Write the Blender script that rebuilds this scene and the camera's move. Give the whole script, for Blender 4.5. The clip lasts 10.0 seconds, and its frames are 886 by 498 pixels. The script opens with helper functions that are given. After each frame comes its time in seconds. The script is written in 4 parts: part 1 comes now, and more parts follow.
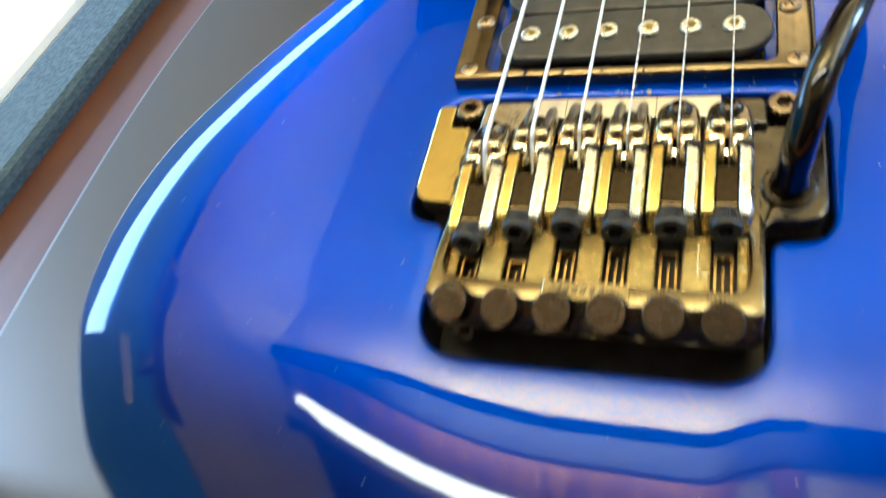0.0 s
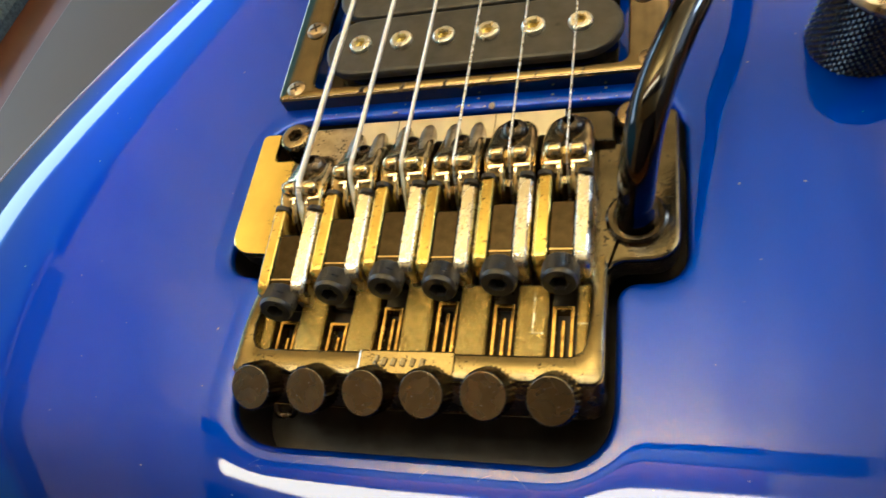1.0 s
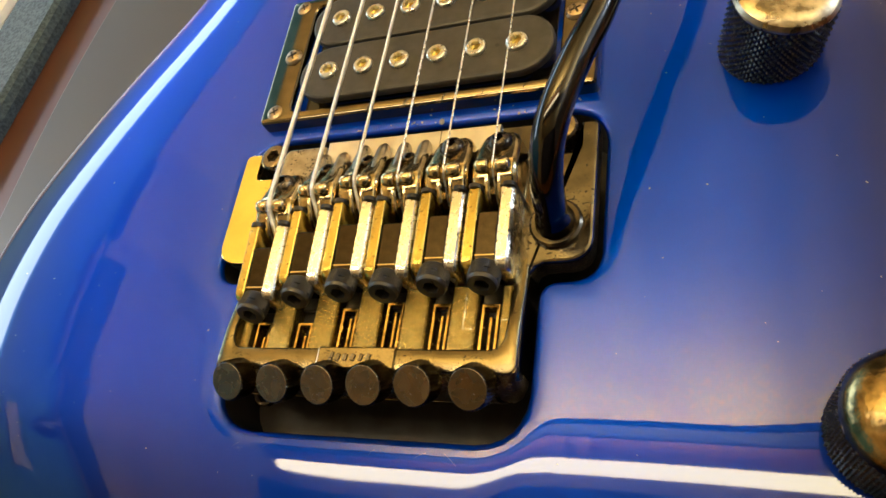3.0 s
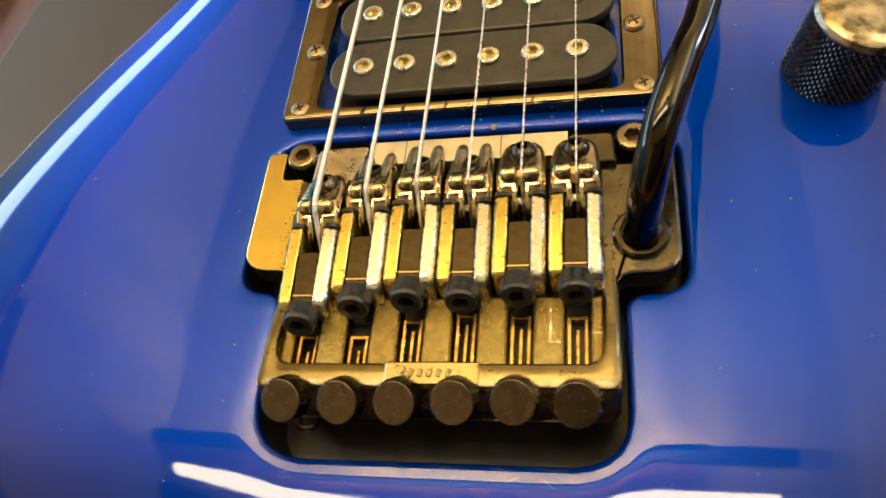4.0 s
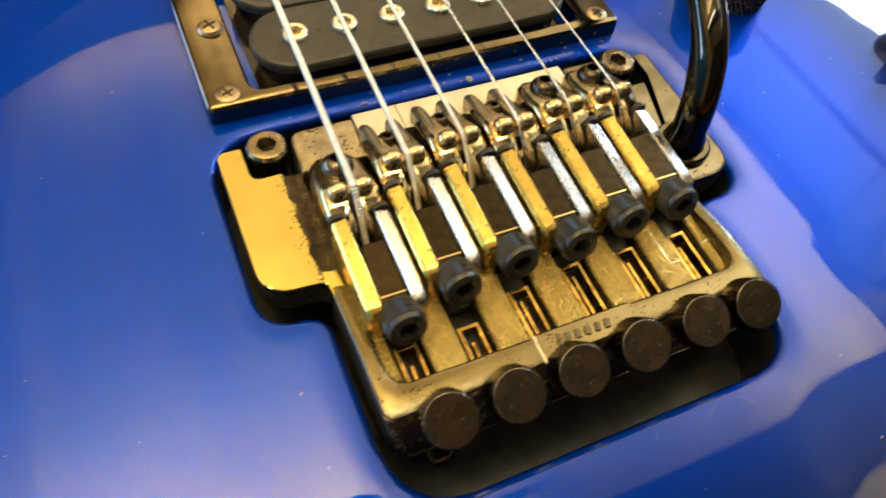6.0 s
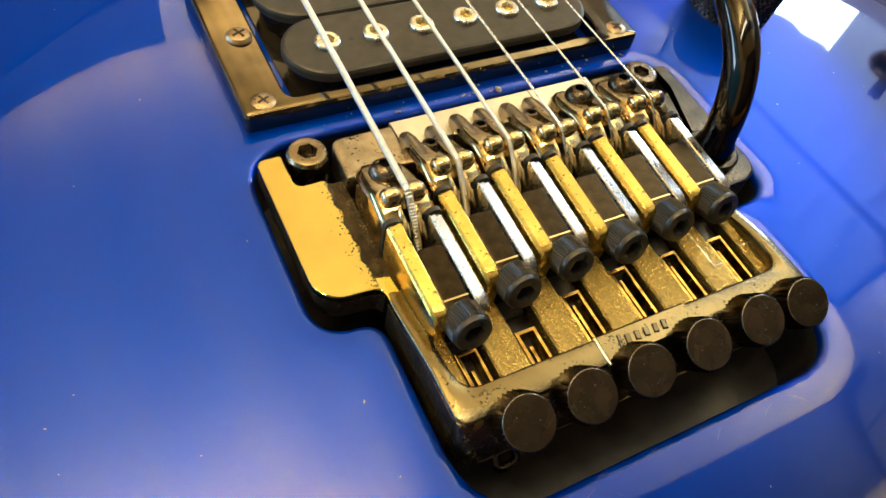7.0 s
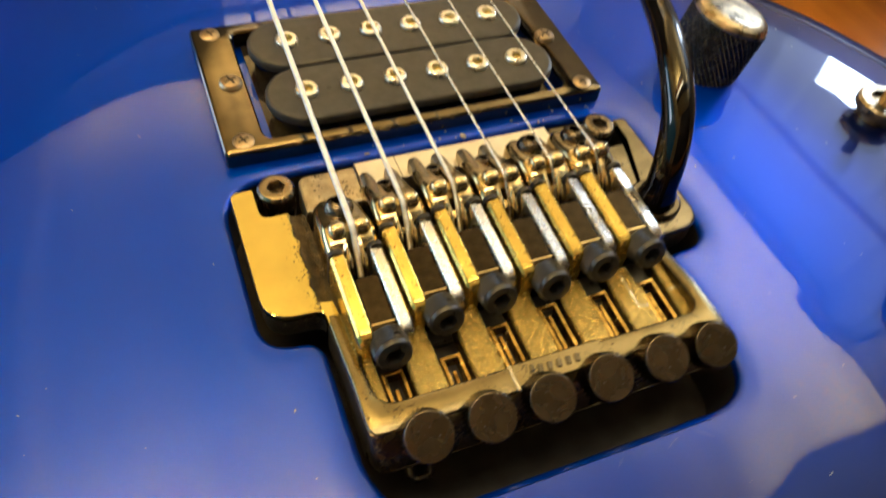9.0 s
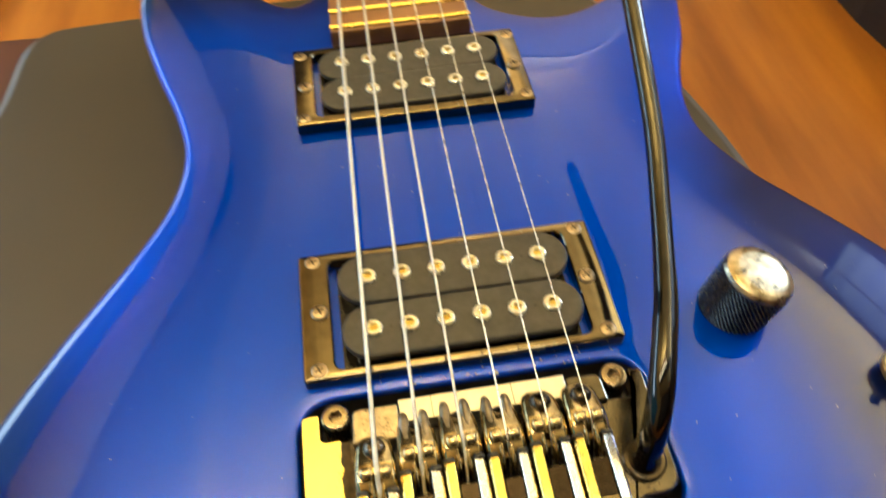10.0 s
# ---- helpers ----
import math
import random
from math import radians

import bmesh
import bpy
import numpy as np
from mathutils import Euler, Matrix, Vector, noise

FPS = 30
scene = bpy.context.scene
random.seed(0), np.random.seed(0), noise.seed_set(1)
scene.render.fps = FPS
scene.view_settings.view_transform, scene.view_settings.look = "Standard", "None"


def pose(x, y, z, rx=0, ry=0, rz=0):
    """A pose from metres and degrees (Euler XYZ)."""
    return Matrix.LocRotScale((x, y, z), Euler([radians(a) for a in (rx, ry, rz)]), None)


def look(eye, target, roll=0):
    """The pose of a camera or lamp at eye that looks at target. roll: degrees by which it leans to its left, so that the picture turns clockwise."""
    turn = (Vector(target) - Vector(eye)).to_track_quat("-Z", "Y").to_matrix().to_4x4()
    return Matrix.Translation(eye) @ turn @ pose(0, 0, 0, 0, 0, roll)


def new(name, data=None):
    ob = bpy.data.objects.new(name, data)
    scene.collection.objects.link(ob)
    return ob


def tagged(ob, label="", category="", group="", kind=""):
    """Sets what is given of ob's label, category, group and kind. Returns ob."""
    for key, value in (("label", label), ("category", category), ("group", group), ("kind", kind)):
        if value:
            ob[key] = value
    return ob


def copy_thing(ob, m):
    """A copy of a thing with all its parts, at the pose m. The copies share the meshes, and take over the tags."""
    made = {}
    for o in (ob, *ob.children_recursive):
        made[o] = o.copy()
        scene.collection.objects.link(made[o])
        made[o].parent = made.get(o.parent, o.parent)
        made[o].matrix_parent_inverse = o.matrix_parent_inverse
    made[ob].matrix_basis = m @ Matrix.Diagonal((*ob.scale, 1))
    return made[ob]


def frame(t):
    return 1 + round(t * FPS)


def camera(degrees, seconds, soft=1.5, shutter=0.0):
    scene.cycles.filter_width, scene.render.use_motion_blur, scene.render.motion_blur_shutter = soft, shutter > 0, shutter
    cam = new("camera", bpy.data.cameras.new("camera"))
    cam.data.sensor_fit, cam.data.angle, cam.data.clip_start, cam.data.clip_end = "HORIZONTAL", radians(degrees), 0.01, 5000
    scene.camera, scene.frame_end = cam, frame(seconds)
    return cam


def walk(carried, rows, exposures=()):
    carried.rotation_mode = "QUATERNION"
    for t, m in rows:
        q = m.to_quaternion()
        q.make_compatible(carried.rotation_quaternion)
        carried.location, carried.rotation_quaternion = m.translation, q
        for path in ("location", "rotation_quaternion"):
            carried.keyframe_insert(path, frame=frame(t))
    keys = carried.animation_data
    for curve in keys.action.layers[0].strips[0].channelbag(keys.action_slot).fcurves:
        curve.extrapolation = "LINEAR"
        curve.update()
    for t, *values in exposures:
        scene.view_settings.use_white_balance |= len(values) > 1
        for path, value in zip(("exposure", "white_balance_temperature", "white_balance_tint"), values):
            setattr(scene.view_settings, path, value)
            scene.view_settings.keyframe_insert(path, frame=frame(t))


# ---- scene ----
cam = camera(61.91, 10.0, shutter=0.45)
PATH = [
    (0, (0.02060, -0.13095, 0.14066), (-0.02904, -0.05453, 0.02151), -24.53),
    (0.3, (0.01869, -0.10168, 0.12405), (-0.03128, -0.02237, 0.00695), -24.41),
    (0.5, (0.03001, -0.10029, 0.12068), (-0.01975, -0.02547, 0.00057), -26.37),
    (1, (0.04421, -0.09695, 0.12407), (-0.00097, -0.02674, -0.00055), -29.09),
    (1.5, (0.06539, -0.09519, 0.12991), (0.00994, -0.02838, 0.00759), -35.98),
    (2, (0.07591, -0.09313, 0.13319), (0.01714, -0.02917, 0.01090), -39.50),
    (2.2, (0.07875, -0.09419, 0.13306), (0.01973, -0.03090, 0.01054), -40.10),
    (3.3, (0.06601, -0.09836, 0.13558), (0.01187, -0.03218, 0.01234), -36.21),
    (3.5, (0.05885, -0.09973, 0.13330), (0.00758, -0.03134, 0.01003), -33.22),
    (4, (0.03055, -0.10124, 0.13434), (-0.00178, -0.02775, 0.00764), -22.11),
    (4.2, (0.01461, -0.10287, 0.12691), (-0.00546, -0.02622, -0.00045), -16.19),
    (4.5, (-0.00100, -0.09913, 0.12538), (-0.00418, -0.02155, -0.00297), -8.90),
    (4.8, (-0.01123, -0.09461, 0.12123), (0.00198, -0.01526, -0.00538), -2.22),
    (5, (-0.02209, -0.09535, 0.11655), (-0.00177, -0.01619, -0.00923), 1.83),
    (5.2, (-0.02790, -0.09602, 0.11396), (-0.00494, -0.01764, -0.01185), 1.93),
    (5.5, (-0.03512, -0.09457, 0.11106), (-0.00654, -0.01816, -0.01481), 4.18),
    (6, (-0.05377, -0.09038, 0.10877), (-0.00936, -0.01922, -0.01558), 10.34),
    (6.2, (-0.06231, -0.08960, 0.10438), (-0.01394, -0.01825, -0.01838), 12.10),
    (7.3, (-0.07038, -0.08516, 0.10252), (-0.01387, -0.01384, -0.01673), 14.62),
    (7.5, (-0.06969, -0.08596, 0.10170), (-0.01306, -0.01427, -0.01727), 14.79),
    (8, (-0.06660, -0.09238, 0.10302), (-0.01085, -0.01921, -0.01546), 14.07),
    (8.5, (-0.06398, -0.09638, 0.10673), (-0.01236, -0.01862, -0.01070), 12.11),
    (9, (-0.05571, -0.10104, 0.11686), (-0.00922, -0.01981, -0.00036), 10.59),
    (9.2, (-0.04700, -0.10389, 0.13189), (-0.01139, -0.01892, 0.01352), 6.58),
    (9.5, (-0.03301, -0.09327, 0.14873), (-0.00317, -0.00832, 0.02877), 3.66),
    (9.7, (-0.02995, -0.08911, 0.17177), (-0.00647, -0.00290, 0.05128), 1.79),
    (9.8, (-0.02849, -0.09024, 0.17500), (-0.00666, -0.00200, 0.05569), 1.59),
    (10, (-0.02169, -0.08669, 0.18441), (-0.00843, 0.00402, 0.06569), -1.06),
]
EXPOSURES = [(0, 0.24, 4270, 2), (0.3, -0.15, 4370, 4), (1, -0.38, 5020, 6), (2, -0.40, 5580, 6), (3.5, -0.40, 5720, 8), (4.5, -0.25, 5400, 7),
             (6, -0.21, 5300, 6), (8, -0.23, 5330, 7), (9, -0.33, 5520, 8), (9.5, -0.38, 5600, 8), (10, -0.10, 5450, 3)]
walk(cam, [(t, look(eye, target, roll)) for t, eye, target, roll in PATH], EXPOSURES)

# ---- light ----
world = bpy.data.worlds.new("world")
scene.world = world
world.use_nodes = True
sky = world.node_tree.nodes.new("ShaderNodeTexSky")
sky.sky_type, sky.sun_disc, sky.sun_elevation, sky.sun_rotation = "NISHITA", False, radians(22), radians(266)
world.node_tree.links.new(sky.outputs[0], world.node_tree.nodes["Background"].inputs[0])
world.node_tree.nodes["Background"].inputs[1].default_value = 0.1


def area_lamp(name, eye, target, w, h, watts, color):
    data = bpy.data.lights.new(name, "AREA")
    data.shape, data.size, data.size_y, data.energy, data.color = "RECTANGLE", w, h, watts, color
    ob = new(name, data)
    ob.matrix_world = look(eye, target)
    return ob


area_lamp("window_light_west", (-1.68, 1.25, 0.472), (0.0, 1.25, 0.472), 2.5, 0.26, 17, (0.76, 0.91, 1.0))
area_lamp("window_light_east", (2.44, 1.075, 1.36), (0.0, 1.075, 1.36), 1.3, 1.43, 165, (0.88, 0.94, 1.0))
# added fill, no known lamps: beam, north wall, east window, up on the boards
area_lamp("beam_fill_light", (-0.38, 0.315, 1.885), (-0.38, 0.62, 2.2), 1.34, 0.05, 122, (1.0, 0.82, 0.48))
area_lamp("north_fill_light", (0.35, 2.93, 1.80), (0.35, 2.73, 2.2), 2.0, 0.06, 32, (1.0, 0.80, 0.50))
area_lamp("east_fill_light", (2.20, 0.65, 1.60), (1.78, 0.65, 2.2), 2.5, 0.06, 128, (1.0, 0.95, 0.86))
sun = new("sun", bpy.data.lights.new("sun", "SUN"))
sun.data.energy, sun.data.angle, sun.data.color = 5.0, radians(0.5), (1.0, 0.95, 0.88)
sun.matrix_world = look((-3.0, 0.4, 1.20), (0.0, 0.2, 0.0))

# ---- materials ----


def mat(name, color, rough=0.5, metal=0.0, coat=0.0, spec=0.5, var=0.12, scale=60.0, bump=0.0, bscale=1500.0,
        rvar=0.08, color2=None, stretch=(1, 1, 1), sharp=0.0, per_object=0.0, specks=0.0, sscale=900.0, grime=(0.02, 0.014, 0.008)):
    """Principled material with coarse and fine variation in the object's own metres."""
    m = bpy.data.materials.new(name)
    m.use_nodes = True
    nt = m.node_tree
    b = nt.nodes["Principled BSDF"]
    link = nt.links.new
    tc = nt.nodes.new("ShaderNodeTexCoord")
    mp = nt.nodes.new("ShaderNodeMapping")
    mp.inputs["Scale"].default_value = stretch
    link(tc.outputs["Object"], mp.inputs["Vector"])
    n1 = nt.nodes.new("ShaderNodeTexNoise")
    n1.inputs["Scale"].default_value, n1.inputs["Detail"].default_value = scale, 6
    link(mp.outputs[0], n1.inputs["Vector"])
    ramp = nt.nodes.new("ShaderNodeValToRGB")
    lo, hi = 0.3 + 0.15 * sharp, 0.7 - 0.15 * sharp
    ramp.color_ramp.elements[0].position, ramp.color_ramp.elements[1].position = lo, hi
    second = color2 or tuple(min(1.0, c * (1 + var)) for c in color)
    first = color if color2 else tuple(c * (1 - var) for c in color)
    ramp.color_ramp.elements[0].color, ramp.color_ramp.elements[1].color = (*first, 1), (*second, 1)
    link(n1.outputs["Fac"], ramp.inputs["Fac"])
    out = ramp.outputs["Color"]
    if per_object:
        info = nt.nodes.new("ShaderNodeObjectInfo")
        hsv = nt.nodes.new("ShaderNodeHueSaturation")
        mr = nt.nodes.new("ShaderNodeMapRange")
        mr.inputs["To Min"].default_value, mr.inputs["To Max"].default_value = 1 - per_object, 1 + per_object
        link(info.outputs["Random"], mr.inputs["Value"])
        link(mr.outputs[0], hsv.inputs["Value"])
        link(out, hsv.inputs["Color"])
        out = hsv.outputs["Color"]
    n3 = None
    if specks:
        # grains of dirt stuck to the surface, thicker in patches
        n3 = nt.nodes.new("ShaderNodeTexNoise")
        n3.inputs["Scale"].default_value, n3.inputs["Detail"].default_value = sscale, 2
        link(tc.outputs["Object"], n3.inputs["Vector"])
        n4 = nt.nodes.new("ShaderNodeTexNoise")
        n4.inputs["Scale"].default_value, n4.inputs["Detail"].default_value = sscale * 0.16, 2
        link(tc.outputs["Object"], n4.inputs["Vector"])
        both = nt.nodes.new("ShaderNodeMath")
        both.operation = "MULTIPLY_ADD"
        both.inputs[1].default_value = 0.55
        link(n4.outputs["Fac"], both.inputs[0])
        link(n3.outputs["Fac"], both.inputs[2])
        cut = nt.nodes.new("ShaderNodeMapRange")
        edge_at = 1.0 - 0.3 * specks
        cut.inputs["From Min"].default_value, cut.inputs["From Max"].default_value = edge_at, edge_at + 0.06
        link(both.outputs[0], cut.inputs["Value"])
        blend = nt.nodes.new("ShaderNodeMixRGB")
        blend.inputs[2].default_value = (*grime, 1)
        link(cut.outputs[0], blend.inputs[0])
        link(out, blend.inputs[1])
        out = blend.outputs[0]
        less = nt.nodes.new("ShaderNodeMapRange")
        less.inputs["To Min"].default_value, less.inputs["To Max"].default_value = metal, metal * 0.3
        link(cut.outputs[0], less.inputs["Value"])
        link(less.outputs[0], b.inputs["Metallic"])
    link(out, b.inputs["Base Color"])
    n2 = nt.nodes.new("ShaderNodeTexNoise")
    n2.inputs["Scale"].default_value, n2.inputs["Detail"].default_value = bscale, 4
    link(mp.outputs[0], n2.inputs["Vector"])
    mr2 = nt.nodes.new("ShaderNodeMapRange")
    mr2.inputs["To Min"].default_value, mr2.inputs["To Max"].default_value = max(0.0, rough - rvar), min(1.0, rough + rvar)
    link(n1.outputs["Fac"], mr2.inputs["Value"])
    link(mr2.outputs[0], b.inputs["Roughness"])
    b.inputs["Metallic"].default_value = metal
    b.inputs["Coat Weight"].default_value = coat
    b.inputs["Coat Roughness"].default_value = 0.015
    b.inputs["Coat IOR"].default_value = 1.48
    b.inputs["Specular IOR Level"].default_value = spec
    if bump:
        bp = nt.nodes.new("ShaderNodeBump")
        bp.inputs["Strength"].default_value, bp.inputs["Distance"].default_value = bump, 0.0003
        link(n2.outputs["Fac"], bp.inputs["Height"])
        link(bp.outputs[0], b.inputs["Normal"])
    return m


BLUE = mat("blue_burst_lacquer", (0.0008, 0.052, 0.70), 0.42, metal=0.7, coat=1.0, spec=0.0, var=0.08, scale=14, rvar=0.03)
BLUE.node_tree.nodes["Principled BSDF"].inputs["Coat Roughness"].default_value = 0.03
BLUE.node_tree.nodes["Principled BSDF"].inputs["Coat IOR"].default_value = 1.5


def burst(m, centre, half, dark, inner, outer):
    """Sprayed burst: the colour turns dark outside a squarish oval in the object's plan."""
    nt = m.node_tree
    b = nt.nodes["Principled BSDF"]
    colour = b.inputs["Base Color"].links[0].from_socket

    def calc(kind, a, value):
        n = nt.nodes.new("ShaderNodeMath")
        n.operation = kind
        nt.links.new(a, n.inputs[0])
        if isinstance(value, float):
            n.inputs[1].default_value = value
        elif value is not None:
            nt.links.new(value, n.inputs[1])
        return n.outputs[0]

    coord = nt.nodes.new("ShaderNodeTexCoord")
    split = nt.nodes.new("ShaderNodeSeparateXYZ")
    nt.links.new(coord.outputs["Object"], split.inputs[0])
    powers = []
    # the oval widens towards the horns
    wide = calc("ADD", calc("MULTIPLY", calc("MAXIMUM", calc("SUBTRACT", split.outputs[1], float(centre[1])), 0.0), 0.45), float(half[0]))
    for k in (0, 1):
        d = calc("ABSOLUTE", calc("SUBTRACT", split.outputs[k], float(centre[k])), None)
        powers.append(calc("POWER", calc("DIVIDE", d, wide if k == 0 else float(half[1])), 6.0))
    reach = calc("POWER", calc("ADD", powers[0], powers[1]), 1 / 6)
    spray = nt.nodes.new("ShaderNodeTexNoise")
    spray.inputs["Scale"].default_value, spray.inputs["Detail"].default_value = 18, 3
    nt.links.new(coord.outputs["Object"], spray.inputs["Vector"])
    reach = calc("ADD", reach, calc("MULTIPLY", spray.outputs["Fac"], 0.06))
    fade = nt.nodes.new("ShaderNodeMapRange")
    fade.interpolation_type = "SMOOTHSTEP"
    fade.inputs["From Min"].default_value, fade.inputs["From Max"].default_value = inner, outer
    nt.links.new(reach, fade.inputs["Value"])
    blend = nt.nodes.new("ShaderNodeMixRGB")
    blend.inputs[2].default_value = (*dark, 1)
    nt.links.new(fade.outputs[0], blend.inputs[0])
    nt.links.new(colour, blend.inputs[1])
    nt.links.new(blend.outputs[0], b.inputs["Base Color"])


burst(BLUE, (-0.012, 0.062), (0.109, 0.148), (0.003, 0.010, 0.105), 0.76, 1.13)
# yellow of the ceiling's reflection tinted into the chrome of the left wing
CHROME = mat("warm_tinted_chrome", (0.90, 0.755, 0.22), 0.13, metal=1.0, var=0.10, scale=120, bump=0.03, bscale=900, rvar=0.05)
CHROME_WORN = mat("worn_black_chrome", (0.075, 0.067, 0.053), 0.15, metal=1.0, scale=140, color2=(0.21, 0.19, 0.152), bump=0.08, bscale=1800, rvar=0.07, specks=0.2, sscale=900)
HEAD = mat("dark_polished_chrome", (0.34, 0.275, 0.14), 0.14, metal=1.0, scale=420, color2=(0.74, 0.60, 0.32), bump=0.06, bscale=1500, rvar=0.06, specks=0.22, sscale=900)
CAST = mat("cast_metal", (0.38, 0.288, 0.082), 0.25, metal=1.0, scale=2400, color2=(0.70, 0.545, 0.17), bump=0.95, bscale=3600, rvar=0.06, specks=0.20, sscale=3600, sharp=0.3)
# steel tinted gold; on the left rails this stands for warm reflection
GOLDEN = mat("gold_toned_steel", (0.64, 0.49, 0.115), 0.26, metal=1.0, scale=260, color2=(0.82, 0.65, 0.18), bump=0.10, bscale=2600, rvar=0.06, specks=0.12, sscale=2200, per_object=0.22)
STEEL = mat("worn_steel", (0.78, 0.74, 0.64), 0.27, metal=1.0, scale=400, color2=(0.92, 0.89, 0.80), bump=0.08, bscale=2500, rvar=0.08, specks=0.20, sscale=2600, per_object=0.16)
PALE = mat("pale_satin_metal", (0.80, 0.78, 0.72), 0.34, metal=1.0, scale=300, var=0.06, bump=0.04)
POLE = mat("bright_nickel_pole", (0.92, 0.88, 0.79), 0.28, metal=1.0, scale=500, bump=0.05)
PIN = mat("gold_toned_pin", (0.74, 0.62, 0.36), 0.20, metal=1.0, scale=500, bump=0.04)
BLACK_OXIDE = mat("black_oxide_steel", (0.026, 0.026, 0.027), 0.30, spec=0.6, scale=600, var=0.3, bump=0.12, bscale=2500)
INSERT = mat("satin_black_block", (0.034, 0.027, 0.019), 0.20, metal=1.0, scale=700, var=0.3, bump=0.06, bscale=2500)
GLOSS_PLASTIC = mat("gloss_black_plastic", (0.018, 0.017, 0.016), 0.09, spec=0.5, scale=200, var=0.2, rvar=0.03)
RING_GLOSS = mat("black_chrome_ring", (0.19, 0.16, 0.11), 0.10, metal=1.0, scale=200, var=0.2, rvar=0.03)
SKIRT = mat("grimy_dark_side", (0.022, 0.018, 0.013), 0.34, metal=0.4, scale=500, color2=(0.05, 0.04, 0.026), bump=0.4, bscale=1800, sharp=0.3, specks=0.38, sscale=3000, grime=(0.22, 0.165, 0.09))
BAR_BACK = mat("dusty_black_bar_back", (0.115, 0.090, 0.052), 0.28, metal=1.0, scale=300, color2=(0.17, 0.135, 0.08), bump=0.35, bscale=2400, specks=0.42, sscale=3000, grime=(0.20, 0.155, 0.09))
GROOVE = mat("dirt_filled_groove", (0.045, 0.034, 0.018), 0.55, metal=0.5, scale=420, color2=(0.15, 0.11, 0.055), bump=1.0, bscale=1600, sharp=0.3)
BLOCK = mat("speckled_worn_metal", (0.30, 0.26, 0.19), 0.34, metal=1.0, scale=420, color2=(0.52, 0.45, 0.33), bump=0.2, bscale=1800, specks=0.34, sscale=1800)
KNURL = mat("dark_knurled_chrome", (0.10, 0.088, 0.07), 0.20, metal=1.0, scale=600, var=0.3)
FRAME = mat("dull_gold_frame", (0.19, 0.160, 0.088), 0.22, metal=1.0, scale=120, color2=(0.29, 0.248, 0.145), bump=0.14, bscale=2600, specks=0.2, sscale=2600)
TUNER_FACE = mat("satin_black_chrome", (0.145, 0.122, 0.096), 0.27, metal=1.0, scale=260, var=0.16, rvar=0.05, per_object=0.35)
BRASS = mat("brassy_rail", (0.14, 0.09, 0.025), 0.24, metal=1.0, scale=420, color2=(0.72, 0.50, 0.14), rvar=0.1, sharp=0.2)
BOBBIN = mat("satin_black_plastic", (0.050, 0.048, 0.045), 0.42, spec=0.5, scale=400, var=0.25, bump=0.05, bscale=2500)
CAVITY = mat("black_cavity_paint", (0.034, 0.032, 0.034), 0.34, spec=0.35, scale=200, var=0.4, bump=0.2, bscale=600)
KNOB_BLACK = mat("worn_black_knob", (0.055, 0.053, 0.050), 0.26, metal=0.7, scale=700, var=0.4)
STUD = mat("bronzed_stud", (0.20, 0.165, 0.12), 0.26, metal=1.0, scale=500, color2=(0.34, 0.28, 0.20), bump=0.1, specks=0.2, sscale=2000)
RIM = mat("dark_worn_rim", (0.20, 0.18, 0.15), 0.22, metal=1.0, scale=900, var=0.4)
KNOB_DOME = mat("tarnished_dome_metal", (0.12, 0.09, 0.04), 0.20, metal=1.0, scale=330, color2=(0.50, 0.38, 0.17), bump=0.25, bscale=1200, rvar=0.1, sharp=0.3)
KNOB_TOP = mat("worn_knob_metal", (0.18, 0.15, 0.10), 0.30, metal=1.0, scale=300, color2=(0.80, 0.67, 0.44), bump=0.25, bscale=1200, rvar=0.12, sharp=0.1)
ARM = mat("black_arm_chrome", (0.065, 0.063, 0.062), 0.09, metal=1.0, scale=200, var=0.2, rvar=0.03)
STRING_PLAIN = mat("plain_steel_string", (0.92, 0.89, 0.82), 0.28, metal=1.0, scale=800)
STRING_WOUND = mat("wound_nickel_string", (0.95, 0.92, 0.85), 0.36, metal=1.0, scale=800)
MAT_GREY = mat("grey_vinyl", (0.032, 0.0245, 0.0135), 0.48, scale=8, var=0.10, bump=0.10, bscale=2500)
PIPING = mat("dark_grey_piping", (0.060, 0.060, 0.062), 0.5, scale=200, var=0.2, bump=0.15, bscale=1500)
WOOD = mat("red_brown_wood", (0.15, 0.042, 0.004), 0.40, spec=0.25, scale=26, color2=(0.42, 0.165, 0.012), stretch=(1, 0.14, 1), bump=0.05, bscale=400)
# brown wood darkened to stand for shaded floor
SHADED_WOOD = mat("shaded_brown_wood", (0.050, 0.016, 0.008), 0.4, scale=30, color2=(0.085, 0.028, 0.013), stretch=(1, 0.15, 1))
DENIM = mat("blue_grey_upholstery", (0.026, 0.046, 0.072), 0.9, scale=520, color2=(0.085, 0.128, 0.175), bump=1.0, bscale=1300, sharp=0.2)
WHITE_CLOTH = mat("white_cloth", (0.82, 0.82, 0.82), 0.8, scale=30, var=0.03)
PINE = mat("pine_ceiling", (0.52, 0.37, 0.16), 0.6, scale=9, color2=(0.64, 0.48, 0.23), stretch=(1, 0.12, 1))
PLASTER = mat("cream_plaster", (0.62, 0.55, 0.45), 0.85, scale=5, var=0.05)
WEST_PAINT = mat("grey_blue_paint", (0.11, 0.36, 0.58), 0.8, scale=5, var=0.05)
DARK_WALL = mat("dark_panelling", (0.022, 0.016, 0.012), 0.6, scale=6, var=0.2)
WHITE_PAINT = mat("white_paint", (0.78, 0.78, 0.76), 0.5, scale=10, var=0.04)
CURTAIN = mat("grey_curtain", (0.30, 0.29, 0.28), 0.9, scale=12, var=0.15)
